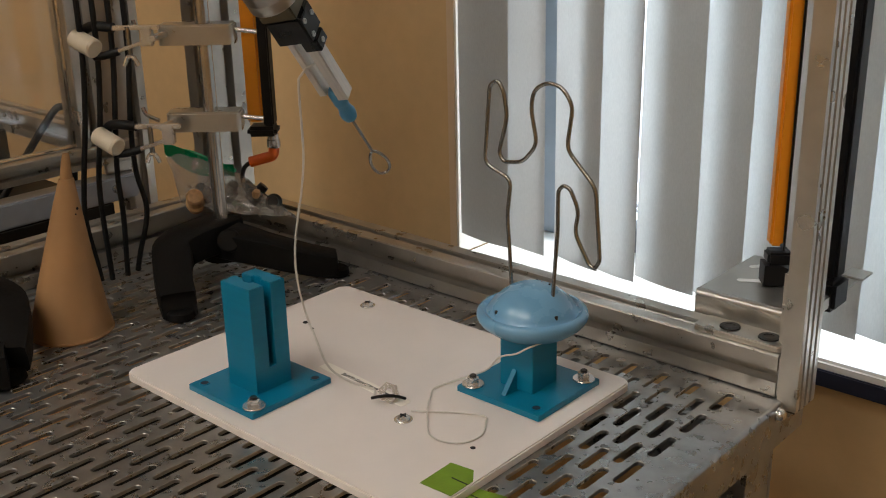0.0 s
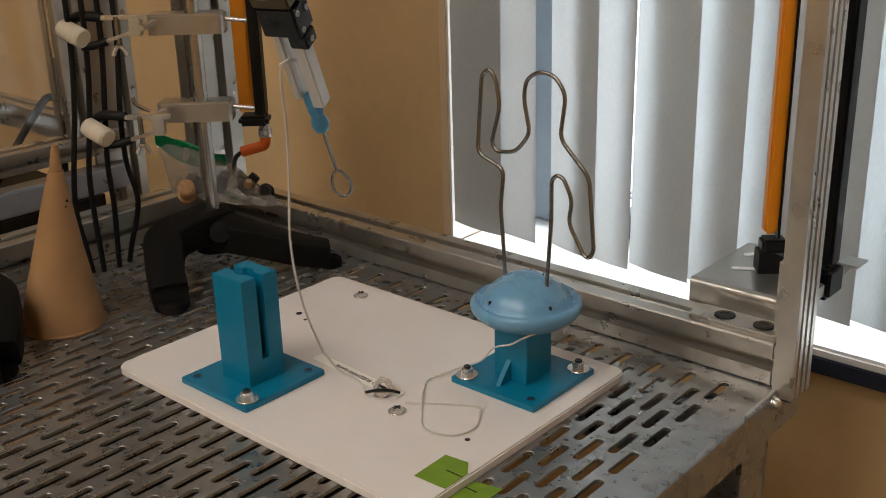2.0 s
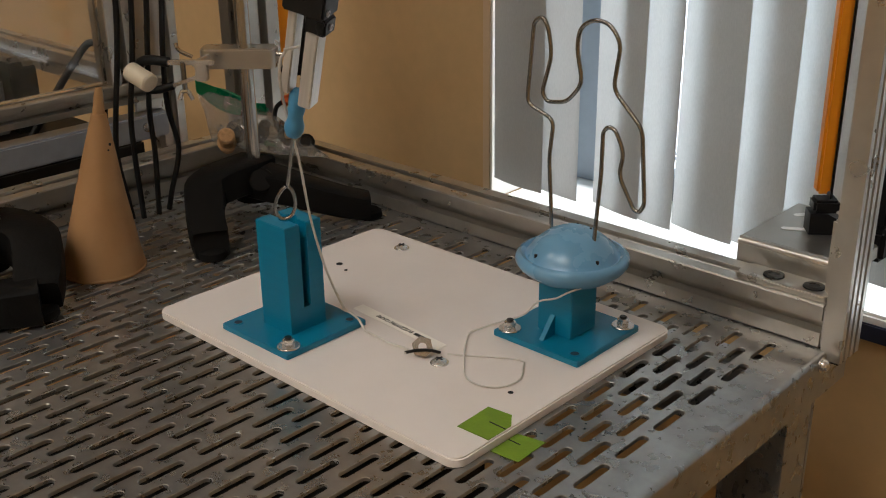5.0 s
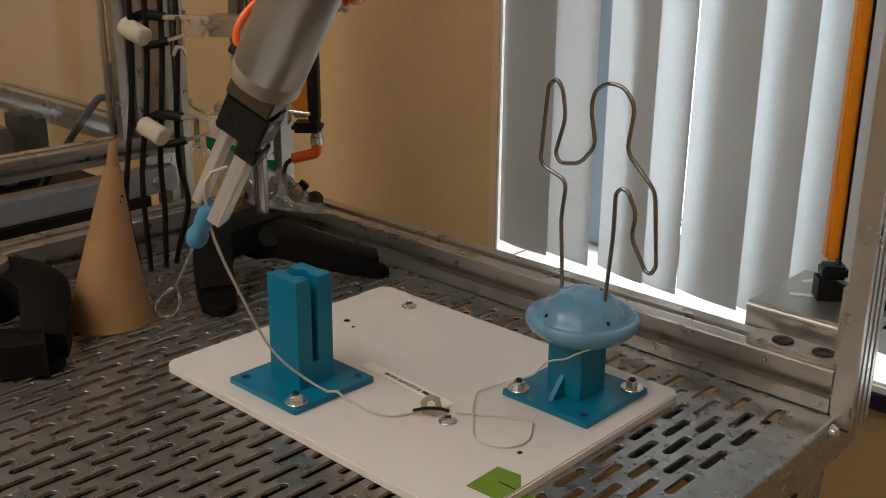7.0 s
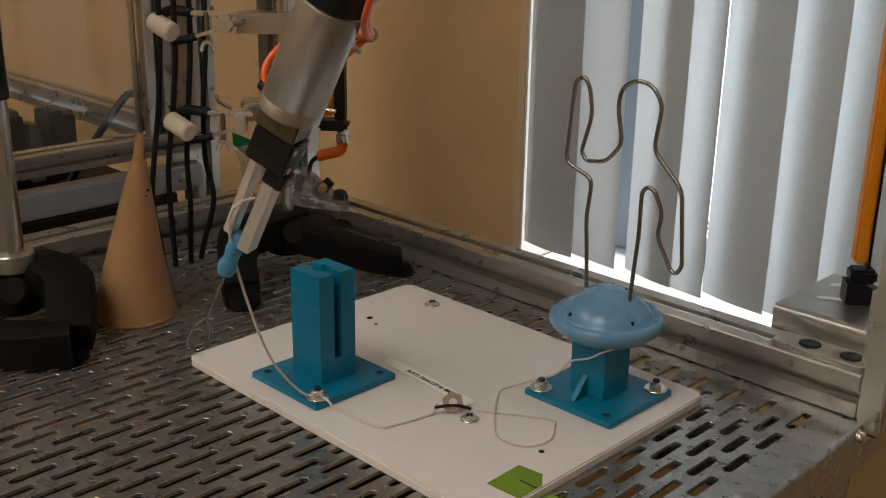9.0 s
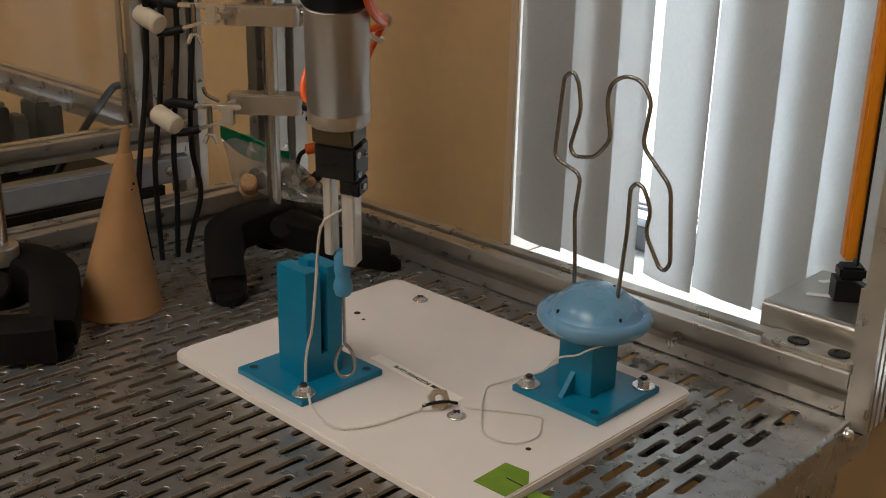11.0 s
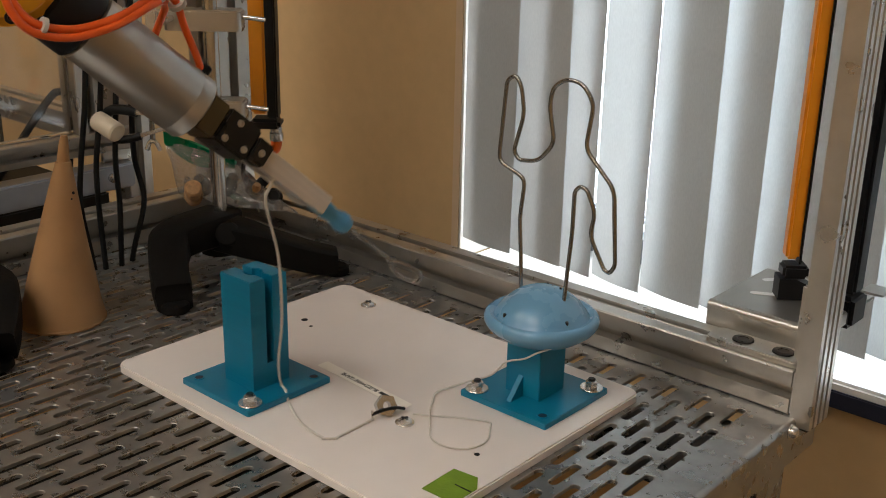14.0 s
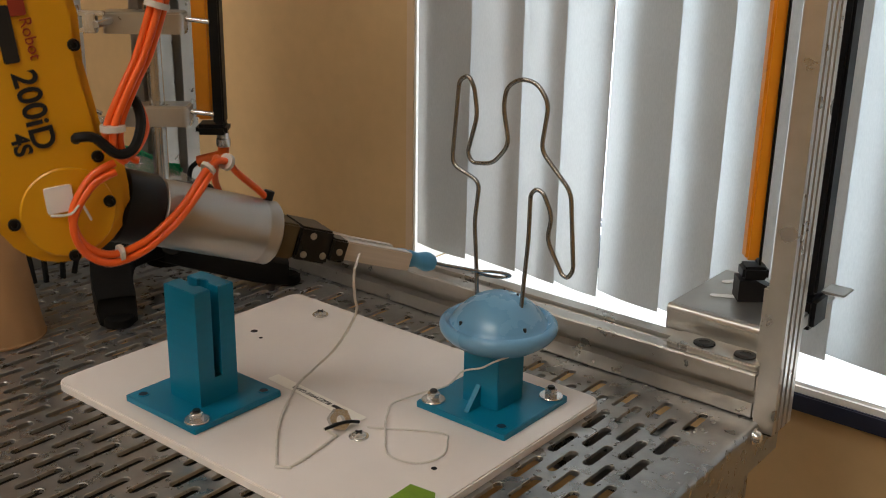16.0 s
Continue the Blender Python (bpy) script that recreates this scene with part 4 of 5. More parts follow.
def corner_post():
    t = thing("corner_post", "tall slotted double aluminium upright at the far table corner", "aluminium post")
    part("profile", extrusion(0.043, 1.0, hw=0.043, slot=0.0095, depth=0.012, m=pose(-0.2635, 0.2915, 0.032)), "alu", t)
    # grey clamping blocks round rod and post
    for z in (0.142, 0.2165):
        c = thing("clamp_block", "grey clamp block on the steel rod", "clamp", pose(-0.1255, 0.1765, z), "clamp blocks")
        part("body", prism(rounded_rect(-0.033, 0.031, -0.011, 0.013, 0.005), -0.0085, 0.0085, bevel=0.0015, m=pose(0, 0, 0, 0, 0, 41)), "alu", c)
        part("thumb_screw", tube(smooth_line([(-0.03, -0.028, 0.0), (-0.037, -0.036, 0.006), (-0.04, -0.037, 0.012)], 4), 0.0018, 8), "chrome", c)
        part("arm", cyl(0.003, 0.0, 0.039, 14, 0.0005, m=along((-0.02, -0.012, 0.002), (-0.001, -0.046, 0.001))), "chrome", c, "bright steel arm")
        part("front_screw", cyl(0.002, 0, 0.03, 12, 0.0003, m=along((0.016, 0.012, 0.004), (0.045, 0.035, 0.0))), "chrome", c)


corner_post()


def grip_clamp(m):
    t = thing("prong_clamp", "small steel prong clamp with black jaws and an ivory roller", "clamp", m, "prong clamps")
    part("roller", cyl(0.0082, -0.0135, 0.0135, 24, 0.0015, m=pose(-0.001, -0.001, -0.005) @ along((0, 0, 0), (0.95, 0.1, -0.28))), "ivory", t, "ivory roller")
    part("upper_jaw", tube(smooth_line([(-0.012, 0.004, -0.006), (-0.011, 0.006, 0.004), (0.0, 0.009, 0.008), (0.016, 0.017, 0.007)], 5), 0.0042, 10), "rubber", t, "black rubber jaw")
    part("lower_jaw", tube(smooth_line([(0.004, 0.003, -0.016), (0.012, 0.009, -0.015), (0.02, 0.017, -0.012)], 5), 0.0034, 10), "rubber", t, "black rubber jaw")
    part("upper_arm", box(-0.001, 0.04, -0.003, 0.003, -0.002, 0.002, 0.0008, m=pose(0.015, 0.0165, 0.007, 0, 0, 38)), "chrome", t)
    part("lower_arm", box(-0.001, 0.026, -0.003, 0.003, -0.0015, 0.0015, 0.0006, m=pose(0.019, 0.0165, -0.012, 0, -18, 38)), "chrome", t)
    part("bridge", box(-0.005, 0.005, -0.004, 0.004, -0.008, 0.007, 0.001, m=pose(0.039, 0.033, 0.0, 0, 0, 38)), "chrome", t)
    part("screw", cyl(0.0022, -0.017, 0.006, 12, 0.0004, m=pose(0.027, 0.023, 0.002)), "wire", t, "threaded screw")
    bm = tube(smooth_line([(0.0225, 0.0195, -0.024), (0.0245, 0.0215, -0.0175), (0.027, 0.023, -0.0165), (0.0295, 0.0245, -0.0175), (0.0315, 0.0265, -0.024)], 4), 0.0019, 8)
    part("wing_nut", bm, "chrome", t)
    return t


for kx, ky, kz in ((-0.1617, 0.1015, 0.137), (-0.175, 0.0995, 0.2185)):
    grip_clamp(pose(kx, ky, kz))


def cables():
    ends = [(-0.187, 0.091), (-0.182, 0.099), (-0.181, 0.114), (-0.185, 0.127)]
    bulge = [-0.005, -0.001, 0.002, 0.011]
    for k in range(4):
        ex, ey = ends[k]
        tx, ty = -0.181 + 0.0095 * k, 0.098 + 0.0085 * k
        c = thing("hanging_cable", "black cable hanging down to the table beside the clamps", "cable", group="hanging cables")
        b = bulge[k]
        pts = [(ex, ey, 0.0026), (ex + b * 0.3, ey + b * 0.25, 0.02), (ex + b, ey + b * 0.9, 0.06), (ex + b * 0.6 + 0.001, ey + b * 0.5, 0.098), (tx - 0.004, ty - 0.003, 0.15), (tx, ty, 0.21), (tx, ty, 0.30), (tx - 0.002, ty, 0.45)]
        part("cable", tube(smooth_line(pts, 6), 0.0024, 9), "rubber", c)


cables()


def plastic_bag():
    t = thing("zip_bag", "clear zip bag of corks and black feet behind the stand", "plastic bag")
    tl, tr, br, bl = Vector((-0.25, 0.212, 0.09)), Vector((-0.182, 0.243, 0.072)), Vector((-0.106, 0.2535, 0.036)), Vector((-0.235, 0.214, 0.036))
    out = Vector((0.5, -0.8, 0.25))
    bm = bmesh.new()
    nx, nz = 20, 16
    sides = []
    for sgn in (-0.25, 1):
        grid = []
        for j in range(nz + 1):
            h = j / nz
            row = []
            for i in range(nx + 1):
                u = i / nx
                p = bl.lerp(br, u).lerp(tl.lerp(tr, u), h)
                p += out * sgn * 0.021 * math.sin(math.pi * u) ** 0.7 * (1 - h) ** 0.6
                p += out * noise.noise(p * 55 + Vector((0, 0, sgn * 9))) * 0.005 + out * noise.noise(p * 140) * 0.0009 + Vector((0, 0, noise.noise(p * 45) * 0.003))
                row.append(bm.verts.new(p))
            grid.append(row)
        sides.append(grid)
        for a, b in zip(grid, grid[1:]):
            for i in range(nx):
                bm.faces.new((a[i], a[i + 1], b[i + 1], b[i]))
    for i in range(nx):
        bm.faces.new((sides[0][0][i], sides[0][0][i + 1], sides[1][0][i + 1], sides[1][0][i]))
    part("film", bm, "bag", t, "crumpled clear film")
    band = bmesh.new()
    lo, hi = [], []
    for i in range(13):
        u = i / 12
        q = tl.lerp(tr, u) + Vector((0, 0, -0.006 * math.sin(math.pi * u))) + out * 0.002
        wide = 0.010 + 0.008 * math.sin(math.pi * min(1, u * 1.3))
        lo.append(band.verts.new(q - Vector((0, 0, wide * 0.6))))
        hi.append(band.verts.new(q + Vector((0, 0, wide * 0.6))))
    for i in range(12):
        band.faces.new((lo[i], lo[i + 1], hi[i + 1], hi[i]))
    bmesh.ops.solidify(band, geom=band.faces[:], thickness=0.001)
    part("zip_strip", band, "zip", t, "green zip strip")
    part("zip_lip", tube(smooth_line([tl, tl.lerp(tr, 0.3) + Vector((-0.004, 0.009, 0.0)), tl.lerp(tr, 0.6) + Vector((-0.004, 0.009, -0.002)), tr], 6), 0.0022, 8), "zip", t, "green zip strip")
    for x, y, z, a, b in ((-0.198, 0.205, 0.047, 55, 55), (-0.146, 0.2385, 0.056, 30, 80)):
        c = thing("cork_stopper", "pale brown cork inside the clear bag", "cork", pose(x, y, z, a, 0, b), "corks")
        part("body", lathe([(0.0075, -0.018), (0.0092, -0.006), (0.0072, -0.004), (0.0082, 0.013), (0.0066, 0.015)] if z < 0.052 else [(0.003, -0.004), (0.0042, 0.0), (0.003, 0.004)], 20), "cork", c)
    for x, y, z, a, b in ((-0.207, 0.222, 0.050, 40, 10), (-0.183, 0.236, 0.052, 30, 60), (-0.156, 0.247, 0.052, 40, 120), (-0.136, 0.251, 0.047, 70, 40)):
        c = thing("rubber_foot", "black rubber foot inside the clear bag", "rubber foot", pose(x, y, z, a, 20, b), "rubber feet")
        part("body", lathe([(0.0075, -0.009), (0.008, 0.0), (0.0055, 0.003), (0.005, 0.011)], 18), "black", c)


plastic_bag()


# ---------------------------------------------------------------- the neighbouring cell
CX = -0.374


def neighbour_cell():
    t = thing("machine_cell", "aluminium framed neighbouring machine cell with a clear panel", "machine cell")
    yrot = Matrix(((1, 0, 0, 0), (0, 0, 1, 0), (0, -1, 0, 0), (0, 0, 0, 1)))
    part("upper_beam", extrusion(0.03, 0.85, hw=0.022, m=pose(CX, -0.6, 0.0665) @ yrot), "alu", t, "slotted aluminium beam")
    part("lower_beam", box(CX - 0.01, CX + 0.016, -0.6, 0.245, 0.014, 0.04, 0.002), "steel_blue", t, "grey flat beam")
    part("bolt", lathe([(0.005, 0), (0.005, 0.003), (0.003, 0.004), (0, 0.0045)], 18, m=along((CX + 0.0162, 0.217, 0.028), (CX + 1, 0.217, 0.028))), "chrome", t)
    part("post", extrusion(0.03, 0.9, m=pose(CX, 0.2, 0.078)), "alu", t, "slotted aluminium upright")
    part("corner_plate", box(CX - 0.004, CX + 0.001, 0.2165, 0.2495, 0.0405, 0.6, 0.001), "alu", t, "flat aluminium corner plate")
    part("corner_post", extrusion(0.03, 1.85, m=pose(CX - 0.022, 0.2665, FZ)), "alu", t, "slotted aluminium upright")
    part("tie_beam", extrusion(0.03, 0.8, hw=0.03, m=along((CX - 0.03, 0.2665, 0.055), (CX - 0.9, 0.2665, 0.055))), "alu", t, "slotted aluminium beam")
    p = part("clear_panel", box(CX - 0.003, CX + 0.002, -0.6, 0.186, 0.0785, 0.85), "panel", t, "clear polycarbonate panel")
    d = thing("cell_deck", "dark equipment deck inside the neighbouring cell", "deck")
    part("deck", box(-1.25, CX - 0.03, -0.6, 0.24, -0.02, 0.0, 0.003), "shelf", d)
    part("deck_leg", box(-1.2, -1.15, -0.55, -0.5, FZ, -0.021, 0.003), "alu", d)
    part("deck_leg", box(CX - 0.09, CX - 0.04, 0.18, 0.23, FZ, -0.021, 0.003), "alu", d)
    part("deck_leg", box(CX - 0.09, CX - 0.04, -0.55, -0.5, FZ, -0.021, 0.003), "alu", d)
    part("deck_leg", box(-1.2, -1.15, 0.18, 0.23, FZ, -0.021, 0.003), "alu", d)
    rng = random.Random(4)
    for k in range(9):
        x, y = -0.53 - rng.uniform(0, 0.03), 0.015 + 0.0215 * k
        w, h = rng.uniform(0.012, 0.022), rng.uniform(0.05, 0.085)
        e = thing("control_module", "small grey control module with a row of terminals", "module", pose(x, y, 0.0005), "control modules")
        part("case", box(-w, w, -0.0085, 0.0085, 0, h, 0.0015), "board" if k % 3 else "steel_blue", e)
        for q in range(4):
            part("terminal", box(-w + 0.004 + q * w * 0.45, -w + 0.004 + q * w * 0.45 + w * 0.25, -0.006, 0.006, h + 0.0002, h + 0.006, 0.0008), "alu", e)
    for k in range(5):
        y = -0.22 + 0.07 * k
        s = thing("loose_tool", "small dark hand tool lying on the deck", "tool", pose(-0.43 - 0.03 * (k % 3), y, 0.006, 0, 0, 40 * k), "loose tools")
        part("shaft", cyl(0.003, -0.03, 0.03, 10, 0.0005, m=pose(0, 0, 0, 90)), "chrome", s)
        part("grip", cyl(0.0058, 0.031, 0.06, 12, 0.001, m=pose(0, 0, 0, 90)), "black", s)
    l = thing("black_hose", "curved black hose behind the clear panel", "hose")
    part("hose", tube(smooth_line([(-0.46, 0.13, 0.004), (-0.45, 0.16, 0.05), (-0.43, 0.19, 0.10), (-0.42, 0.2, 0.112), (-0.41, 0.205, 0.10), (-0.42, 0.2, 0.0)], 6), 0.004, 10), "rubber", l)


neighbour_cell()

# ---------------------------------------------------------------- the robot
TOOL = [
    (0, (0.124, 0.022, 0.323), (-0.089, 0.605, -0.791)),
    (1.5, (0.132, 0.019, 0.325), (-0.134, 0.521, -0.843)),
    (2.0, (0.156, 0.017, 0.335), (-0.166, 0.430, -0.887)),
    (3.0, (0.186, 0.029, 0.352), (-0.189, 0.186, -0.964)),
    (3.5, (0.204, 0.029, 0.355), (-0.229, 0.127, -0.965)),
    (4.2, (0.198, 0.019, 0.345), (-0.256, 0.092, -0.962)),
    (6.3, (0.223, -0.036, 0.308), (-0.457, -0.036, -0.889)),
    (7.0, (0.246, -0.063, 0.297), (-0.539, -0.048, -0.841)),
    (8.0, (0.183, -0.029, 0.266), (-0.514, -0.226, -0.827)),
    (8.5, (0.212, -0.049, 0.271), (-0.518, -0.138, -0.844)),
    (9.0, (0.187, -0.020, 0.269), (-0.414, -0.139, -0.900)),
    (9.7, (0.174, -0.008, 0.267), (-0.308, -0.051, -0.950)),
    (11.8, (0.181, 0.005, 0.262), (-0.058, 0.239, -0.969)),
    (12.5, (0.224, -0.026, 0.260), (-0.041, 0.400, -0.916)),
    (13.0, (0.214, -0.013, 0.248), (0.043, 0.475, -0.879)),
    (13.2, (0.197, -0.020, 0.267), (0.006, 0.445, -0.895)),
    (13.5, (0.120, -0.082, 0.277), (0.015, 0.416, -0.909)),
    (13.8, (0.107, -0.067, 0.259), (0.250, 0.565, -0.787)),
    (14.0, (0.154, -0.094, 0.261), (0.248, 0.706, -0.663)),
    (14.2, (0.126, -0.078, 0.257), (0.421, 0.715, -0.558)),
    (14.5, (0.106, -0.024, 0.220), (0.583, 0.666, -0.465)),
    (15.0, (0.156, -0.022, 0.178), (0.473, 0.800, -0.368)),
    (15.5, (0.157, -0.028, 0.172), (0.324, 0.878, -0.351)),
    (16.0, (0.163, -0.033, 0.164), (0.297, 0.899, -0.323)),
]
D_END, D_BLOCK, D_HANDLE, D_ROD, D_LOOP, D_TIP, TOOL_R = 0.0657, 0.1045, 0.1528, 0.1776, 0.2133, 0.2371, 0.0174
SIDE = Vector((0.92, -0.39, 0)).normalized()


ROLL = [(0.0, -40), (3.5, -38), (6.3, -52), (9.7, -50), (11.8, -46), (13.0, -42), (13.8, -20), (14.5, 0), (16.0, 0)]


def roll_at(t):
    for (t0, a), (t1, b) in zip(ROLL, ROLL[1:]):
        if t0 <= t <= t1:
            return a + (b - a) * (t - t0) / (t1 - t0)
    return ROLL[-1][1]


def tool_pose(top, way, roll=0.0):
    """z runs from the wrist to the wand's tip, x towards the robot's side."""
    z = Vector(way).normalized()
    x = (SIDE - z * SIDE.dot(z)).normalized()
    y = z.cross(x)
    m = Matrix((x, y, z)).transposed().to_4x4()
    m.translation = top
    return m @ pose(0, 0, 0, 0, 0, roll)


def gripper(robot):
    g = part("gripper", lathe([(TOOL_R - 0.001, 0.0), (TOOL_R, 0.001), (TOOL_R, D_END - 0.009), (TOOL_R - 0.0003, D_END - 0.0085), (TOOL_R - 0.0003, D_END - 0.0075),
                               (TOOL_R, D_END - 0.007), (TOOL_R, D_END - 0.001), (TOOL_R - 0.001, D_END)], 56), "silver", robot, "satin silver cylindrical gripper body")
    part("wrist_ring", lathe([(TOOL_R - 0.001, -0.021), (TOOL_R + 0.0012, -0.019), (TOOL_R + 0.0012, -0.002), (TOOL_R, -0.0004)], 48), "black", g, "black wrist ring")
    part("adapter", box(-0.0125, 0.0125, -0.0098, 0.0098, D_END + 0.0003, D_END + 0.011, 0.001), "olive", g, "olive-brown adapter flange")
    part("jaw_block", box(-0.0115, 0.0135, -0.0098, 0.0092, D_END + 0.0112, D_BLOCK - 0.007, 0.0012), "black_steel", g, "black jaw carrier")
    part("jaw_carrier", box(0.002, 0.0145, -0.0065, 0.0065, D_BLOCK - 0.0068, D_BLOCK + 0.003, 0.001), "black_steel", g)
    for yy, zz in ((0.0055, D_END + 0.016), (-0.0055, D_END + 0.019), (0.0045, D_BLOCK - 0.011), (0.0005, D_BLOCK - 0.002)):
        part("cap_screw", lathe([(0.0019, 0), (0.0019, 0.0008), (0.001, 0.0009), (0.0009, 0.0003), (0, 0.0003)], 14, m=pose(0.0137 if zz < D_BLOCK - 0.005 else 0.0147, yy, zz) @ pose(0, 0, 0, 0, 90, 0)), "zinc", g, "socket cap screw")
    part("finger", box(0.0026, 0.0105, -0.0055, 0.0055, D_BLOCK - 0.004, D_HANDLE + 0.001, 0.0007), "steel_jaw", g, "ground aluminium gripper finger")
    part("finger", box(-0.0092, -0.0038, -0.005, 0.005, D_BLOCK - 0.0068, D_HANDLE - 0.004, 0.0007), "steel_jaw", g, "ground aluminium gripper finger")
    tail = [(0.015, -0.03, 0.0152), (0.0195, -0.0111, 0.0064), (0.021, 0.0011, -0.0012),
            (0.023, 0.0118, -0.0108), (0.025, 0.0192, -0.0251), (0.026, 0.016, -0.0386), (0.0265, 0.0062, -0.0466), (0.0265, -0.0029, -0.0477), (0.0265, -0.0169, -0.0435), (0.026, -0.025, -0.0348)]
    hose = smooth_line([(-0.002, -TOOL_R - 0.001, D_END - 0.007), (0.001, -0.0225, 0.0505), (0.005, -0.0285, 0.037), (0.0095, -0.0345, 0.0248)] + tail, 6)
    second = smooth_line([(-TOOL_R - 0.001, 0.0, D_END - 0.007), (-0.0235, -0.004, 0.05), (-0.0215, -0.0175, 0.037), (-0.004, -0.033, 0.0262)]
                         + [(a + 0.001, b + 0.0038, c + 0.0012) for a, b, c in tail], 6)
    part("air_hose", tube(hose, 0.0019, 10), "orange", g, "orange air hose")
    part("air_hose", tube(second, 0.0019, 10), "orange", g, "orange air hose")
    part("hose_fitting", cyl(0.003, 0, 0.005, 14, 0.0005, m=along((-TOOL_R + 0.001, 0, D_END - 0.006), (-TOOL_R - 1, 0, D_END - 0.006))), "black", g)
    part("cable_tie", lathe([(0.0034, -0.001), (0.0041, -0.001), (0.0041, 0.001), (0.0034, 0.001)], 14, m=along(hose[46], hose[47])), "cord", g, "white cable tie")
    part("cable_tie", lathe([(0.0034, -0.001), (0.0041, -0.001), (0.0041, 0.001), (0.0034, 0.001)], 14, m=along(hose[24], hose[25])), "cord", g, "white cable tie")
    part("cable_tie", lathe([(0.0044, -0.0012), (0.0044, 0.0012)], 14, m=along(hose[17], hose[18])), "cord", g, "white cable tie")
    part("hose_fitting", cyl(0.003, 0, 0.006, 14, 0.0005, m=along((-0.002, -TOOL_R + 0.001, D_END - 0.006), (-0.002, -TOOL_R - 1, D_END - 0.006))), "black", g)
    return g


def buzz_wand():
    w = thing("buzz_wand", "blue-handled wand with a steel loop, held in the gripper", "wand")
    h = D_HANDLE - 0.003
    part("handle", lathe([(0.0032, h - 0.003), (0.005, h), (0.0052, D_HANDLE + 0.002), (0.0048, D_HANDLE + 0.0045), (0.0052, D_HANDLE + 0.006), (0.0048, D_HANDLE + 0.0085), (0.0043, D_HANDLE + 0.011),
                          (0.0047, D_HANDLE + 0.0135), (0.0058, D_HANDLE + 0.017), (0.0058, D_HANDLE + 0.02), (0.0046, D_HANDLE + 0.0235), (0.0018, D_HANDLE + 0.0245)], 24), "handle", w, "light blue waisted handle")
    r = (D_TIP - D_LOOP) / 2
    zc = D_LOOP + r
    pts = [(0, 0, D_ROD - 0.002), (0, 0, D_LOOP - 0.001)]
    for k in range(1, 24):
        a = 2 * math.pi * k / 24
        z = zc - r * math.cos(a)
        pts.append((r * 0.6 * math.sin(a) * (0.66 + 0.34 * (z - D_LOOP) / (2 * r)), 0.0, z))
    part("loop", tube(rounded_line(pts, 0.003, 3), 0.00108, 10, m=pose(0, 0, 0, 0, 0, -28)), "wire", w, "bent steel rod ending in an open loop")
    return w


FORE_UP = Vector((-0.12, -0.27, 0.95)).normalized()


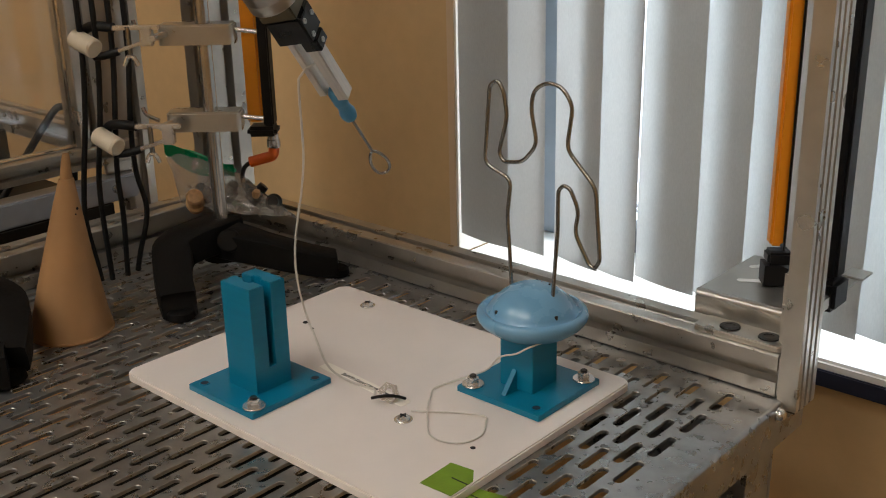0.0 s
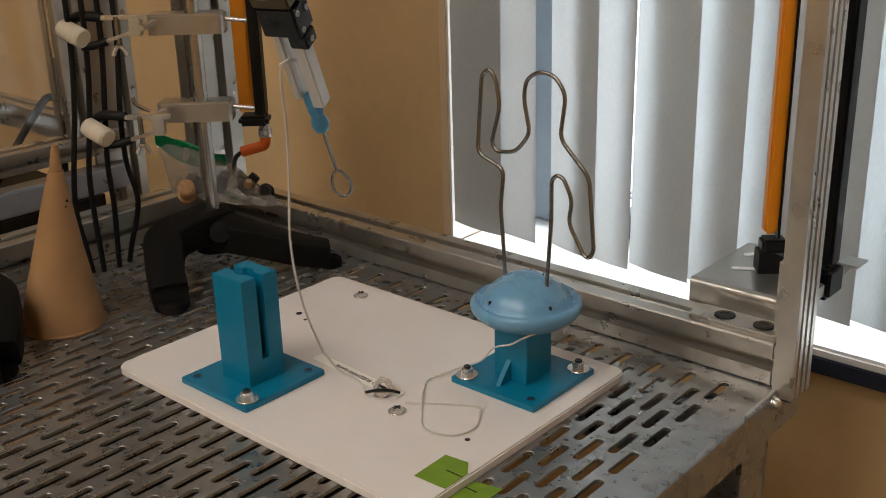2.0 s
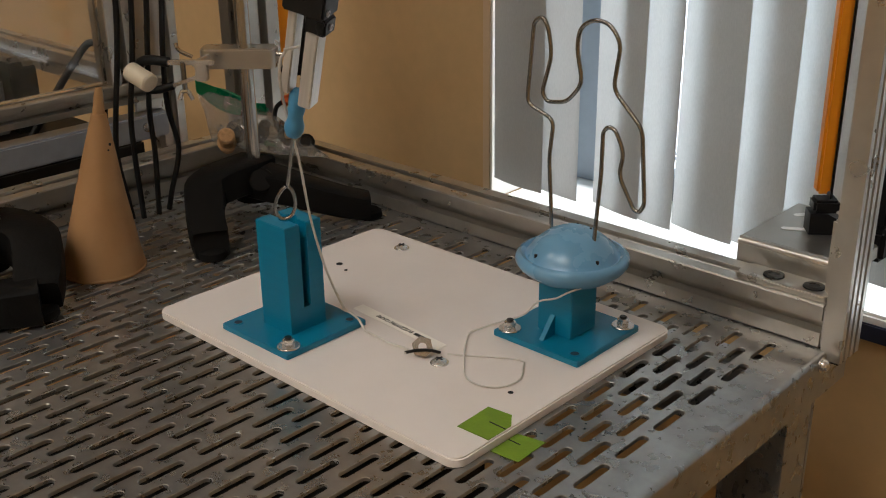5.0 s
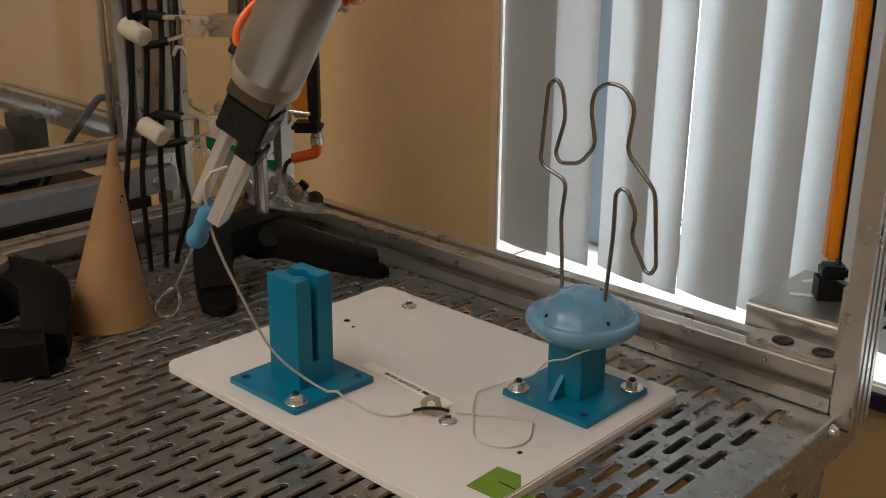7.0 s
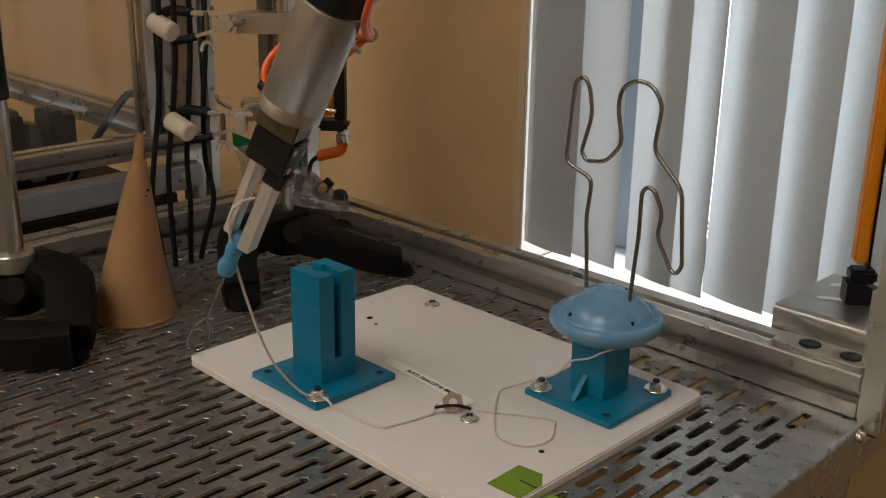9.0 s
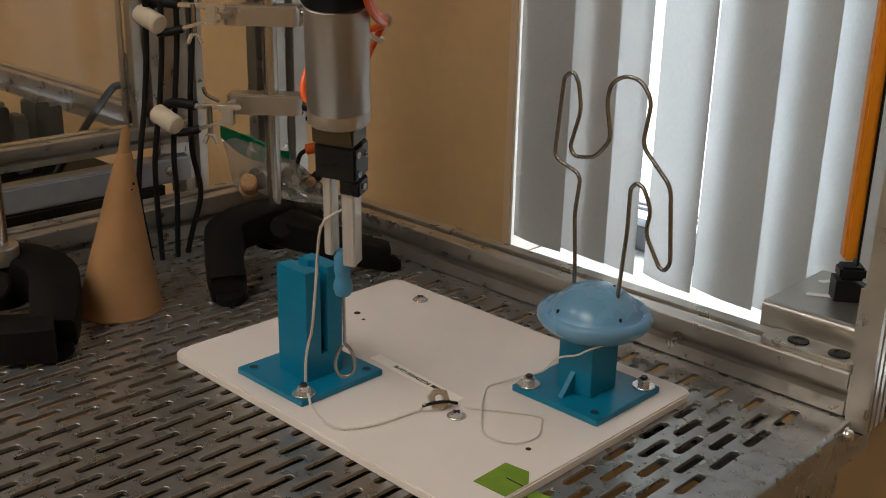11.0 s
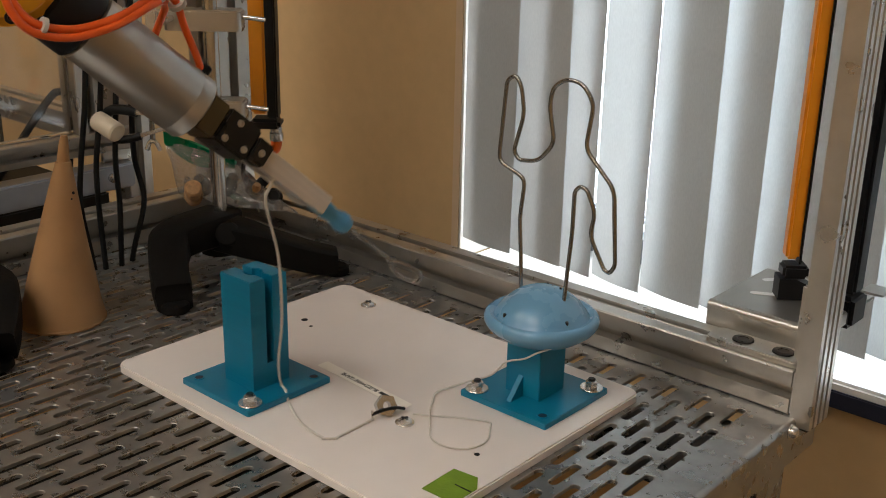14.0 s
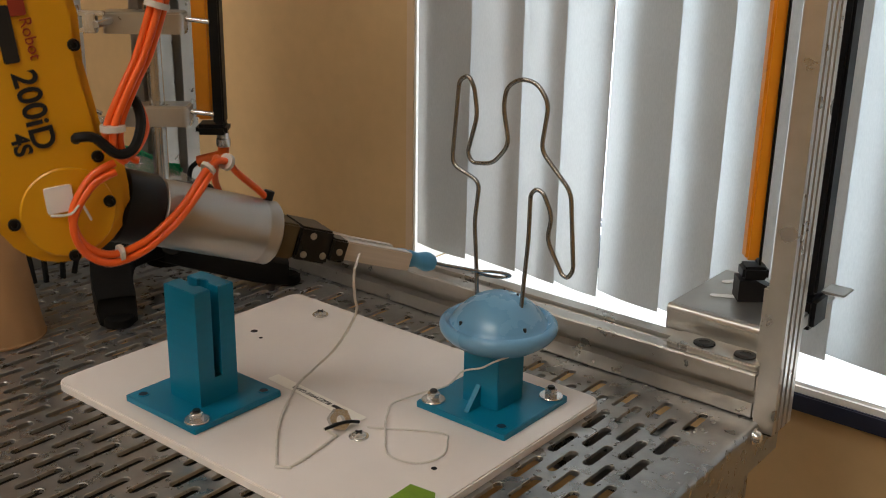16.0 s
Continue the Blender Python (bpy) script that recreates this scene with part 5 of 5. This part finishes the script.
def forearm(robot):
    """Local x: out of the robot's side, z: up along the arm; the wrist's pivot is the origin."""
    out = []
    for i in range(13):
        a = radians(190 + 160 * i / 12)
        out.append((0.002 + 0.031 * math.cos(a), -0.001 + 0.0305 * math.sin(a)))
    out += [(0.0345, 0.004), (0.0305, 0.0186), (0.035, 0.0556), (0.041, 0.076), (0.048, 0.15), (0.055, 0.30), (-0.035, 0.30), (-0.04, 0.15), (-0.045, 0.05), (-0.036, 0.012)]
    face = Matrix(((0, 0, 1, 0), (1, 0, 0, 0), (0, 1, 0, 0), (0, 0, 0, 1)))
    f = part("forearm", prism(out, -0.022, 0.018, bevel=0.004, m=face), "yellow", robot, "yellow painted robot forearm")
    part("wrist_cover", lathe([(0.0215, 0.0185), (0.0215, 0.0192), (0.0208, 0.0198), (0, 0.0198)], 40, m=pose(0, 0.002, -0.006) @ pose(0, 0, 0, 0, 90, 0)), "yellow", f, "round yellow wrist cover")
    for y, z in ((0.0209, -0.0081), (-0.0035, -0.0262), (-0.022, -0.0013), (0.0335, 0.0651), (0.024, 0.014)):
        part("cap_screw", lathe([(0.0028, 0), (0.0028, 0.002), (0.0016, 0.0022), (0.0014, 0.001), (0, 0.001)], 16, m=pose(0.0196 if z > -0.03 else 0.0185, y, z) @ pose(0, 0, 0, 0, 90, 0)), "black", f, "black socket screw")
    part("tie_mount", prism(rounded_rect(-0.0062, 0.0062, -0.0062, 0.0062, 0.001), 0, 0.0014, m=pose(0.0200, 0.0005, 0.002, -12, 0, 0) @ face), "sill", f, "white adhesive tie mount")
    for body, size, y, z, ink in (("200iD", 0.0148, 0.0085, 0.0618, "ink"), ("4S", 0.0108, -0.0042, 0.0365, "ink"), ("Robot", 0.0074, 0.0186, 0.083, "red_ink")):
        cu = bpy.data.curves.new("print", "FONT")
        cu.body, cu.size, cu.align_x, cu.align_y, cu.extrude = body, size, "LEFT", "CENTER", 0.0002
        cu.offset = 0.0003 if ink == "ink" else 0.0
        cu.materials.append(M[ink])
        ob = new("print", cu)
        ob.parent = f
        ob.matrix_basis = pose(0.0186, y, z) @ face @ pose(0, 0, 0, 0, 0, -97)
        ob["label"] = "printed model lettering"
    part("name_bar", prism(rounded_rect(-0.0125, 0.0125, -0.0034, 0.0034, 0.001), 0.0, 0.0004, m=pose(0.0187, 0.0088, 0.0785) @ face @ pose(0, 0, 0, 0, 0, -101)), "ink", f, "dark bar of print")
    part("logo_bar", prism(rounded_rect(-0.014, 0.014, -0.0034, 0.0034, 0.001), 0.0, 0.0004, m=pose(0.0187, 0.0195, 0.098) @ face @ pose(0, 0, 0, 0, 0, -101)), "red_ink", f, "dark red bar of print")
    for k in range(3):
        o = Vector((0.002 * (k % 2), 0.0036 * (k - 1), 0))
        part("air_hose", tube(smooth_line([o + Vector(q) for q in ((0.026, 0.1, 0.125), (0.026, 0.082, 0.083), (0.026, 0.0623, 0.0547), (0.026, 0.0493, 0.0413), (0.026, 0.036, 0.027), (0.0275, 0.031, 0.016), (0.026, 0.0335, 0.009), (0.0255, 0.036, 0.0065))[:6 + k]], 6), 0.0018, 10), "orange", f, "orange air hose")
    part("air_hose", tube(smooth_line([(0.026, 0.0335, 0.009), (0.025, 0.042, 0.0125), (0.022, 0.049, 0.019), (0.018, 0.05, 0.03), (0.012, 0.044, 0.036)], 6), 0.002, 10), "orange", f, "orange air hose")
    part("cable_tie", lathe([(0.0058, -0.0014), (0.0058, 0.0014)], 16, m=along((0.027, 0.0735, 0.0705), (0.027, 0.0623, 0.0547))), "cord", f, "white cable tie")
    part("cable_tie", lathe([(0.0058, -0.0014), (0.0058, 0.0014)], 16, m=along((0.027, 0.0345, 0.0255), (0.027, 0.032, 0.018))), "cord", f, "white cable tie")
    part("cable_strap", tube(smooth_line([(0.026, 0.0175, 0.0265), (0.029, 0.0187, 0.0277), (0.0305, 0.0252, 0.0251), (0.0315, 0.0311, 0.015), (0.0305, 0.039, 0.014), (0.026, 0.047, 0.022), (0.022, 0.0492, 0.0315), (0.018, 0.046, 0.037)], 5), 0.0024, 8), "rubber", f, "black hook-and-loop strap")
    part("tie_tail", tube(smooth_line([(0.0235, -0.006, -0.003), (0.029, 0.002, -0.004), (0.028, 0.008, -0.002), (0.027, 0.0095, -0.011)], 4), 0.0006, 6), "cord", f, "white wire tie")
    part("elbow", lathe([(0.052, -0.05), (0.055, -0.046), (0.055, 0.046), (0.052, 0.05)], 40, m=pose(0, -0.03, 0.325) @ pose(0, 0, 0, 0, 90, 0)), "yellow", f, "yellow elbow joint")
    return f


robot = thing("robot_arm", "yellow industrial robot arm with silver gripper and orange hoses", "robot arm")
GRIPPER = gripper(robot)
FOREARM = forearm(robot)
WAND = buzz_wand()

# ---------------------------------------------------------------- the hanging cord, in short rigid lengths
CORD_N = 40
# seconds, and the place and turn of the nut at the cord's end
ANCHOR_ROWS = [(0, 0.1800, 0.0830, 40), (1, 0.1806, 0.0818, 40), (2, 0.1825, 0.0805, 40), (3, 0.1847, 0.0780, 41), (4, 0.1903, 0.0706, 43), (9.5, 0.1903, 0.0708, 45),
               (12, 0.1900, 0.0712, 66), (16, 0.1905, 0.0712, 68)]
# seconds, and the places between the gripper and the anchor through which the cord runs
CORD = [
    (0, [(0.114, 0.084, 0.2232), (0.107, 0.085, 0.2138), (0.086, 0.103, 0.1615), (0.073, 0.110, 0.1292), (0.056, 0.115, 0.0857), (0.048, 0.121, 0.0502), (0.044, 0.134, 0.0070), (0.107, 0.095, 0.0070), (0.141, 0.088, 0.0070), (0.160, 0.090, 0.0070)]),
    (1.5, [(0.117, 0.071, 0.2211), (0.111, 0.070, 0.2125), (0.101, 0.079, 0.1688), (0.092, 0.082, 0.1315), (0.083, 0.081, 0.0887), (0.082, 0.086, 0.0526), (0.089, 0.100, 0.0070), (0.122, 0.084, 0.0070), (0.151, 0.082, 0.0070)]),
    (2.5, [(0.149, 0.051, 0.2381), (0.143, 0.052, 0.2280), (0.130, 0.065, 0.1856), (0.117, 0.078, 0.1315), (0.110, 0.088, 0.0873), (0.107, 0.095, 0.0458), (0.109, 0.106, 0.0070), (0.137, 0.095, 0.0070), (0.157, 0.092, 0.0070)]),
    (3.5, [(0.178, 0.034, 0.2367), (0.170, 0.034, 0.2270), (0.161, 0.046, 0.1974), (0.144, 0.066, 0.1292), (0.137, 0.074, 0.0905), (0.133, 0.086, 0.0317), (0.134, 0.092, 0.0070), (0.148, 0.088, 0.0070), (0.165, 0.085, 0.0070)]),
    (4.2, [(0.169, 0.020, 0.2277), (0.159, 0.022, 0.2156), (0.149, 0.031, 0.1931), (0.133, 0.052, 0.1441), (0.120, 0.066, 0.0958), (0.112, 0.076, 0.0539), (0.108, 0.089, 0.0070), (0.129, 0.083, 0.0070), (0.148, 0.081, 0.0070)]),
    (6.3, [(0.171, -0.049, 0.2021), (0.159, -0.047, 0.1917), (0.145, -0.035, 0.1656), (0.130, -0.014, 0.1263), (0.116, 0.006, 0.0842), (0.110, 0.030, 0.0453), (0.109, 0.061, 0.0070), (0.144, 0.053, 0.0070), (0.169, 0.055, 0.0070), (0.182, 0.073, 0.0070)]),
    (7.0, [(0.183, -0.078, 0.1957), (0.172, -0.077, 0.1838), (0.155, -0.062, 0.1504), (0.138, -0.033, 0.1015), (0.129, -0.007, 0.0580), (0.128, 0.019, 0.0297), (0.129, 0.046, 0.0070), (0.162, 0.047, 0.0070), (0.175, 0.054, 0.0070), (0.182, 0.073, 0.0070)]),
    (8.0, [(0.123, -0.068, 0.1645), (0.115, -0.070, 0.1532), (0.109, -0.061, 0.1296), (0.107, -0.039, 0.0947), (0.107, -0.021, 0.0672), (0.108, -0.004, 0.0349), (0.116, 0.031, 0.0070), (0.167, 0.034, 0.0070), (0.180, 0.052, 0.0070)]),
    (9.0, [(0.139, -0.048, 0.1593), (0.130, -0.050, 0.1488), (0.121, -0.042, 0.1194), (0.114, -0.022, 0.0646), (0.114, -0.006, 0.0327), (0.119, 0.017, 0.0070), (0.168, 0.022, 0.0070), (0.177, 0.033, 0.0070), (0.183, 0.062, 0.0070)]),
    (9.7, [(0.140, -0.023, 0.1523), (0.131, -0.025, 0.1416), (0.122, -0.019, 0.1081), (0.117, -0.010, 0.0710), (0.114, -0.003, 0.0370), (0.119, 0.017, 0.0070), (0.164, 0.022, 0.0070), (0.177, 0.034, 0.0070), (0.185, 0.061, 0.0070)]),
    (11.8, [(0.179, 0.027, 0.1426), (0.169, 0.025, 0.1338), (0.160, 0.028, 0.1132), (0.151, 0.032, 0.0899), (0.137, 0.034, 0.0527), (0.130, 0.033, 0.0390), (0.119, 0.032, 0.0070), (0.151, 0.003, 0.0070), (0.172, -0.001, 0.0070), (0.178, 0.021, 0.0070), (0.181, 0.060, 0.0070)]),
    (12.5, [(0.222, 0.015, 0.1498), (0.212, 0.017, 0.1383), (0.198, 0.027, 0.1104), (0.182, 0.035, 0.0765), (0.160, 0.039, 0.0401), (0.140, 0.039, 0.0070), (0.172, 0.009, 0.0070), (0.196, 0.010, 0.0070), (0.191, 0.043, 0.0070), (0.193, 0.064, 0.0070)]),
    (13.0, [(0.221, 0.036, 0.1415), (0.212, 0.037, 0.1306), (0.200, 0.046, 0.1009), (0.185, 0.051, 0.0697), (0.161, 0.050, 0.0355), (0.138, 0.046, 0.0070), (0.167, 0.016, 0.0070), (0.195, 0.014, 0.0070), (0.192, 0.045, 0.0070), (0.192, 0.066, 0.0070)]),
    (13.5, [(0.126, -0.041, 0.1649), (0.123, -0.043, 0.1550), (0.124, -0.038, 0.1343), (0.128, -0.029, 0.1022), (0.131, -0.025, 0.0737), (0.137, -0.021, 0.0412), (0.149, -0.009, 0.0070), (0.177, -0.002, 0.0070), (0.189, 0.014, 0.0070), (0.188, 0.047, 0.0070)]),
    (14.0, [(0.189, -0.018, 0.1732), (0.181, -0.013, 0.1611), (0.163, 0.009, 0.1224), (0.141, 0.028, 0.0718), (0.124, 0.038, 0.0327), (0.117, 0.047, 0.0070), (0.155, 0.028, 0.0070), (0.184, 0.024, 0.0070), (0.187, 0.033, 0.0070), (0.186, 0.063, 0.0070)]),
    (14.5, [(0.194, 0.038, 0.1580), (0.180, 0.055, 0.1289), (0.161, 0.074, 0.0861), (0.139, 0.084, 0.0451), (0.117, 0.090, 0.0070), (0.157, 0.042, 0.0070), (0.180, 0.024, 0.0070), (0.195, 0.021, 0.0070), (0.193, 0.051, 0.0070)]),
    (15.0, [(0.225, 0.058, 0.1306), (0.219, 0.068, 0.1159), (0.205, 0.086, 0.0855), (0.189, 0.097, 0.0586), (0.159, 0.102, 0.0359), (0.125, 0.106, 0.0070), (0.155, 0.057, 0.0070), (0.176, 0.031, 0.0070), (0.193, 0.033, 0.0070), (0.193, 0.062, 0.0070)]),
    (15.5, [(0.208, 0.065, 0.1257), (0.197, 0.076, 0.1079), (0.180, 0.095, 0.0761), (0.148, 0.107, 0.0397), (0.118, 0.114, 0.0070), (0.148, 0.060, 0.0070), (0.178, 0.026, 0.0070), (0.196, 0.016, 0.0070), (0.194, 0.055, 0.0070)]),
    (16.0, [(0.211, 0.062, 0.1171), (0.197, 0.077, 0.0940), (0.188, 0.087, 0.0780), (0.156, 0.101, 0.0413), (0.120, 0.109, 0.0070), (0.145, 0.065, 0.0070), (0.173, 0.034, 0.0070), (0.198, 0.016, 0.0070), (0.193, 0.062, 0.0070)]),
]


def tool_at(t):
    for (t0, p0, d0), (t1, p1, d1) in zip(TOOL, TOOL[1:]):
        if t0 <= t <= t1:
            u = (t - t0) / (t1 - t0)
            return tool_pose(Vector(p0).lerp(Vector(p1), u), Vector(d0).lerp(Vector(d1), u), roll_at(t))
    return tool_pose(*TOOL[-1][1:])


def anchor_at(t):
    for (t0, x0, y0, a0), (t1, x1, y1, a1) in zip(ANCHOR_ROWS, ANCHOR_ROWS[1:]):
        if t0 <= t <= t1:
            u = (t - t0) / (t1 - t0)
            return pose(x0 + (x1 - x0) * u, y0 + (y1 - y0) * u, PZ, 0, 0, a0 + (a1 - a0) * u)
    return pose(*ANCHOR_ROWS[-1][1:3], PZ, 0, 0, ANCHOR_ROWS[-1][3])


def cord_root(t):
    """Where the cord leaves the front of the gripper's finger."""
    return tool_at(t) @ Vector((-0.002, -0.002, D_BLOCK + 0.02)) + Vector((0.0064, -0.0042, 0.0022))


def cord_end(t):
    return anchor_at(t) @ Vector((-0.011, -0.0005, 0.0045))


def cord_knots():
    lines = []
    for t, mids in CORD:
        line = smooth_line([cord_root(t), *mids, cord_end(t)], 10)
        total = [0.0]
        for p, q in zip(line, line[1:]):
            total.append(total[-1] + (q - p).length)
        knots = []
        for k in range(CORD_N + 1):
            s, i = total[-1] * k / CORD_N, 0
            while i < len(total) - 2 and total[i + 1] < s:
                i += 1
            knots.append(line[i].lerp(line[i + 1], (s - total[i]) / max(1e-9, total[i + 1] - total[i])))
        lines.append((t, knots))
    return lines


def cord_lines():
    """The cord at every half second and tool row: its own rows, drawn along with the tool in between."""
    base = cord_knots()
    times = sorted({r[0] for r in base} | {r[0] for r in TOOL} | {0.5 * k for k in range(33)})
    out = []
    for t in times:
        for (t0, k0), (t1, k1) in zip(base, base[1:]):
            if t0 <= t <= t1:
                u = (t - t0) / (t1 - t0)
                mix = [a.lerp(b, u) for a, b in zip(k0, k1)]
                pull, end = cord_root(t) - mix[0], cord_end(t) - mix[-1]
                n = len(mix) - 1
                knots = [p + pull * (1 - k / n) ** 3 + end * (k / n) ** 3 for k, p in enumerate(mix)]
                for p in knots:
                    on_flange = 0.0565 < p.x < 0.1285 and 0.0085 < p.y < 0.0805
                    p.z = max(p.z, PZ + (0.0053 if on_flange else 0.0009))
                out.append((t, knots))
                break
    return out


CORD_LINES = cord_lines()
lengths = [max((line[k + 1] - line[k]).length for _, line in CORD_LINES) * 1.03 for k in range(CORD_N)]
cord = thing("white_cord", "thin white cord hanging from the gripper to the board", "cord")
CORD_PARTS = [part("cord_length", cyl(0.00085, -q / 2, q / 2, 8, 0.0004), "cord", cord) for q in lengths]


def motions():
    rows = [(t, tool_pose(p, d, roll_at(t))) for t, p, d in TOOL]
    walk(GRIPPER, rows)
    walk(WAND, rows)
    x = SIDE
    z = (FORE_UP - x * FORE_UP.dot(x)).normalized()
    y = z.cross(x)
    turn = Matrix((x, y, z)).transposed().to_4x4()
    arm = []
    for t, p, d in TOOL:
        m = turn.copy()
        m.translation = Vector(p) - Vector(d).normalized() * 0.051
        arm.append((t, m))
    walk(FOREARM, arm)
    sway = (0, 0.5, 1, 1.5, 2, 2.5, 3, 3.5, 4, 6.5, 7, 7.5, 8, 8.5, 9, 9.5, 12, 12.5, 13, 13.5, 14, 14.5, 15, 15.5, 16)
    for i, shift in ((1, (-1, 9, 1, -3, -4, 0, 4, 3, -6, 2, 4, 9, 5, -4, 6, 3, 9, 9, -2, 7, 15, 8, -2, 3, 14)),
                     (2, (4, -10, -19, -18, 7, 0, -22, -17, 0, 12, 9, -15, -14, -2, 12, -13, -19, -12, 2, 9, -10, -17, 3, 3, -1))):
        walk(SLATS[i][0], [(t, slat_pose(i, s * 0.001)) for t, s in zip(sway, shift)])
    walk(ANCHOR, [(r[0], anchor_at(r[0])) for r in ANCHOR_ROWS])
    for k, ob in enumerate(CORD_PARTS):
        seg = []
        for t, knots in CORD_LINES:
            a, b = knots[k], knots[k + 1]
            m = (b - a).to_track_quat("Z", "Y").to_matrix().to_4x4()
            m.translation = (a + b) / 2
            seg.append((t, m))
        walk(ob, seg)


motions()
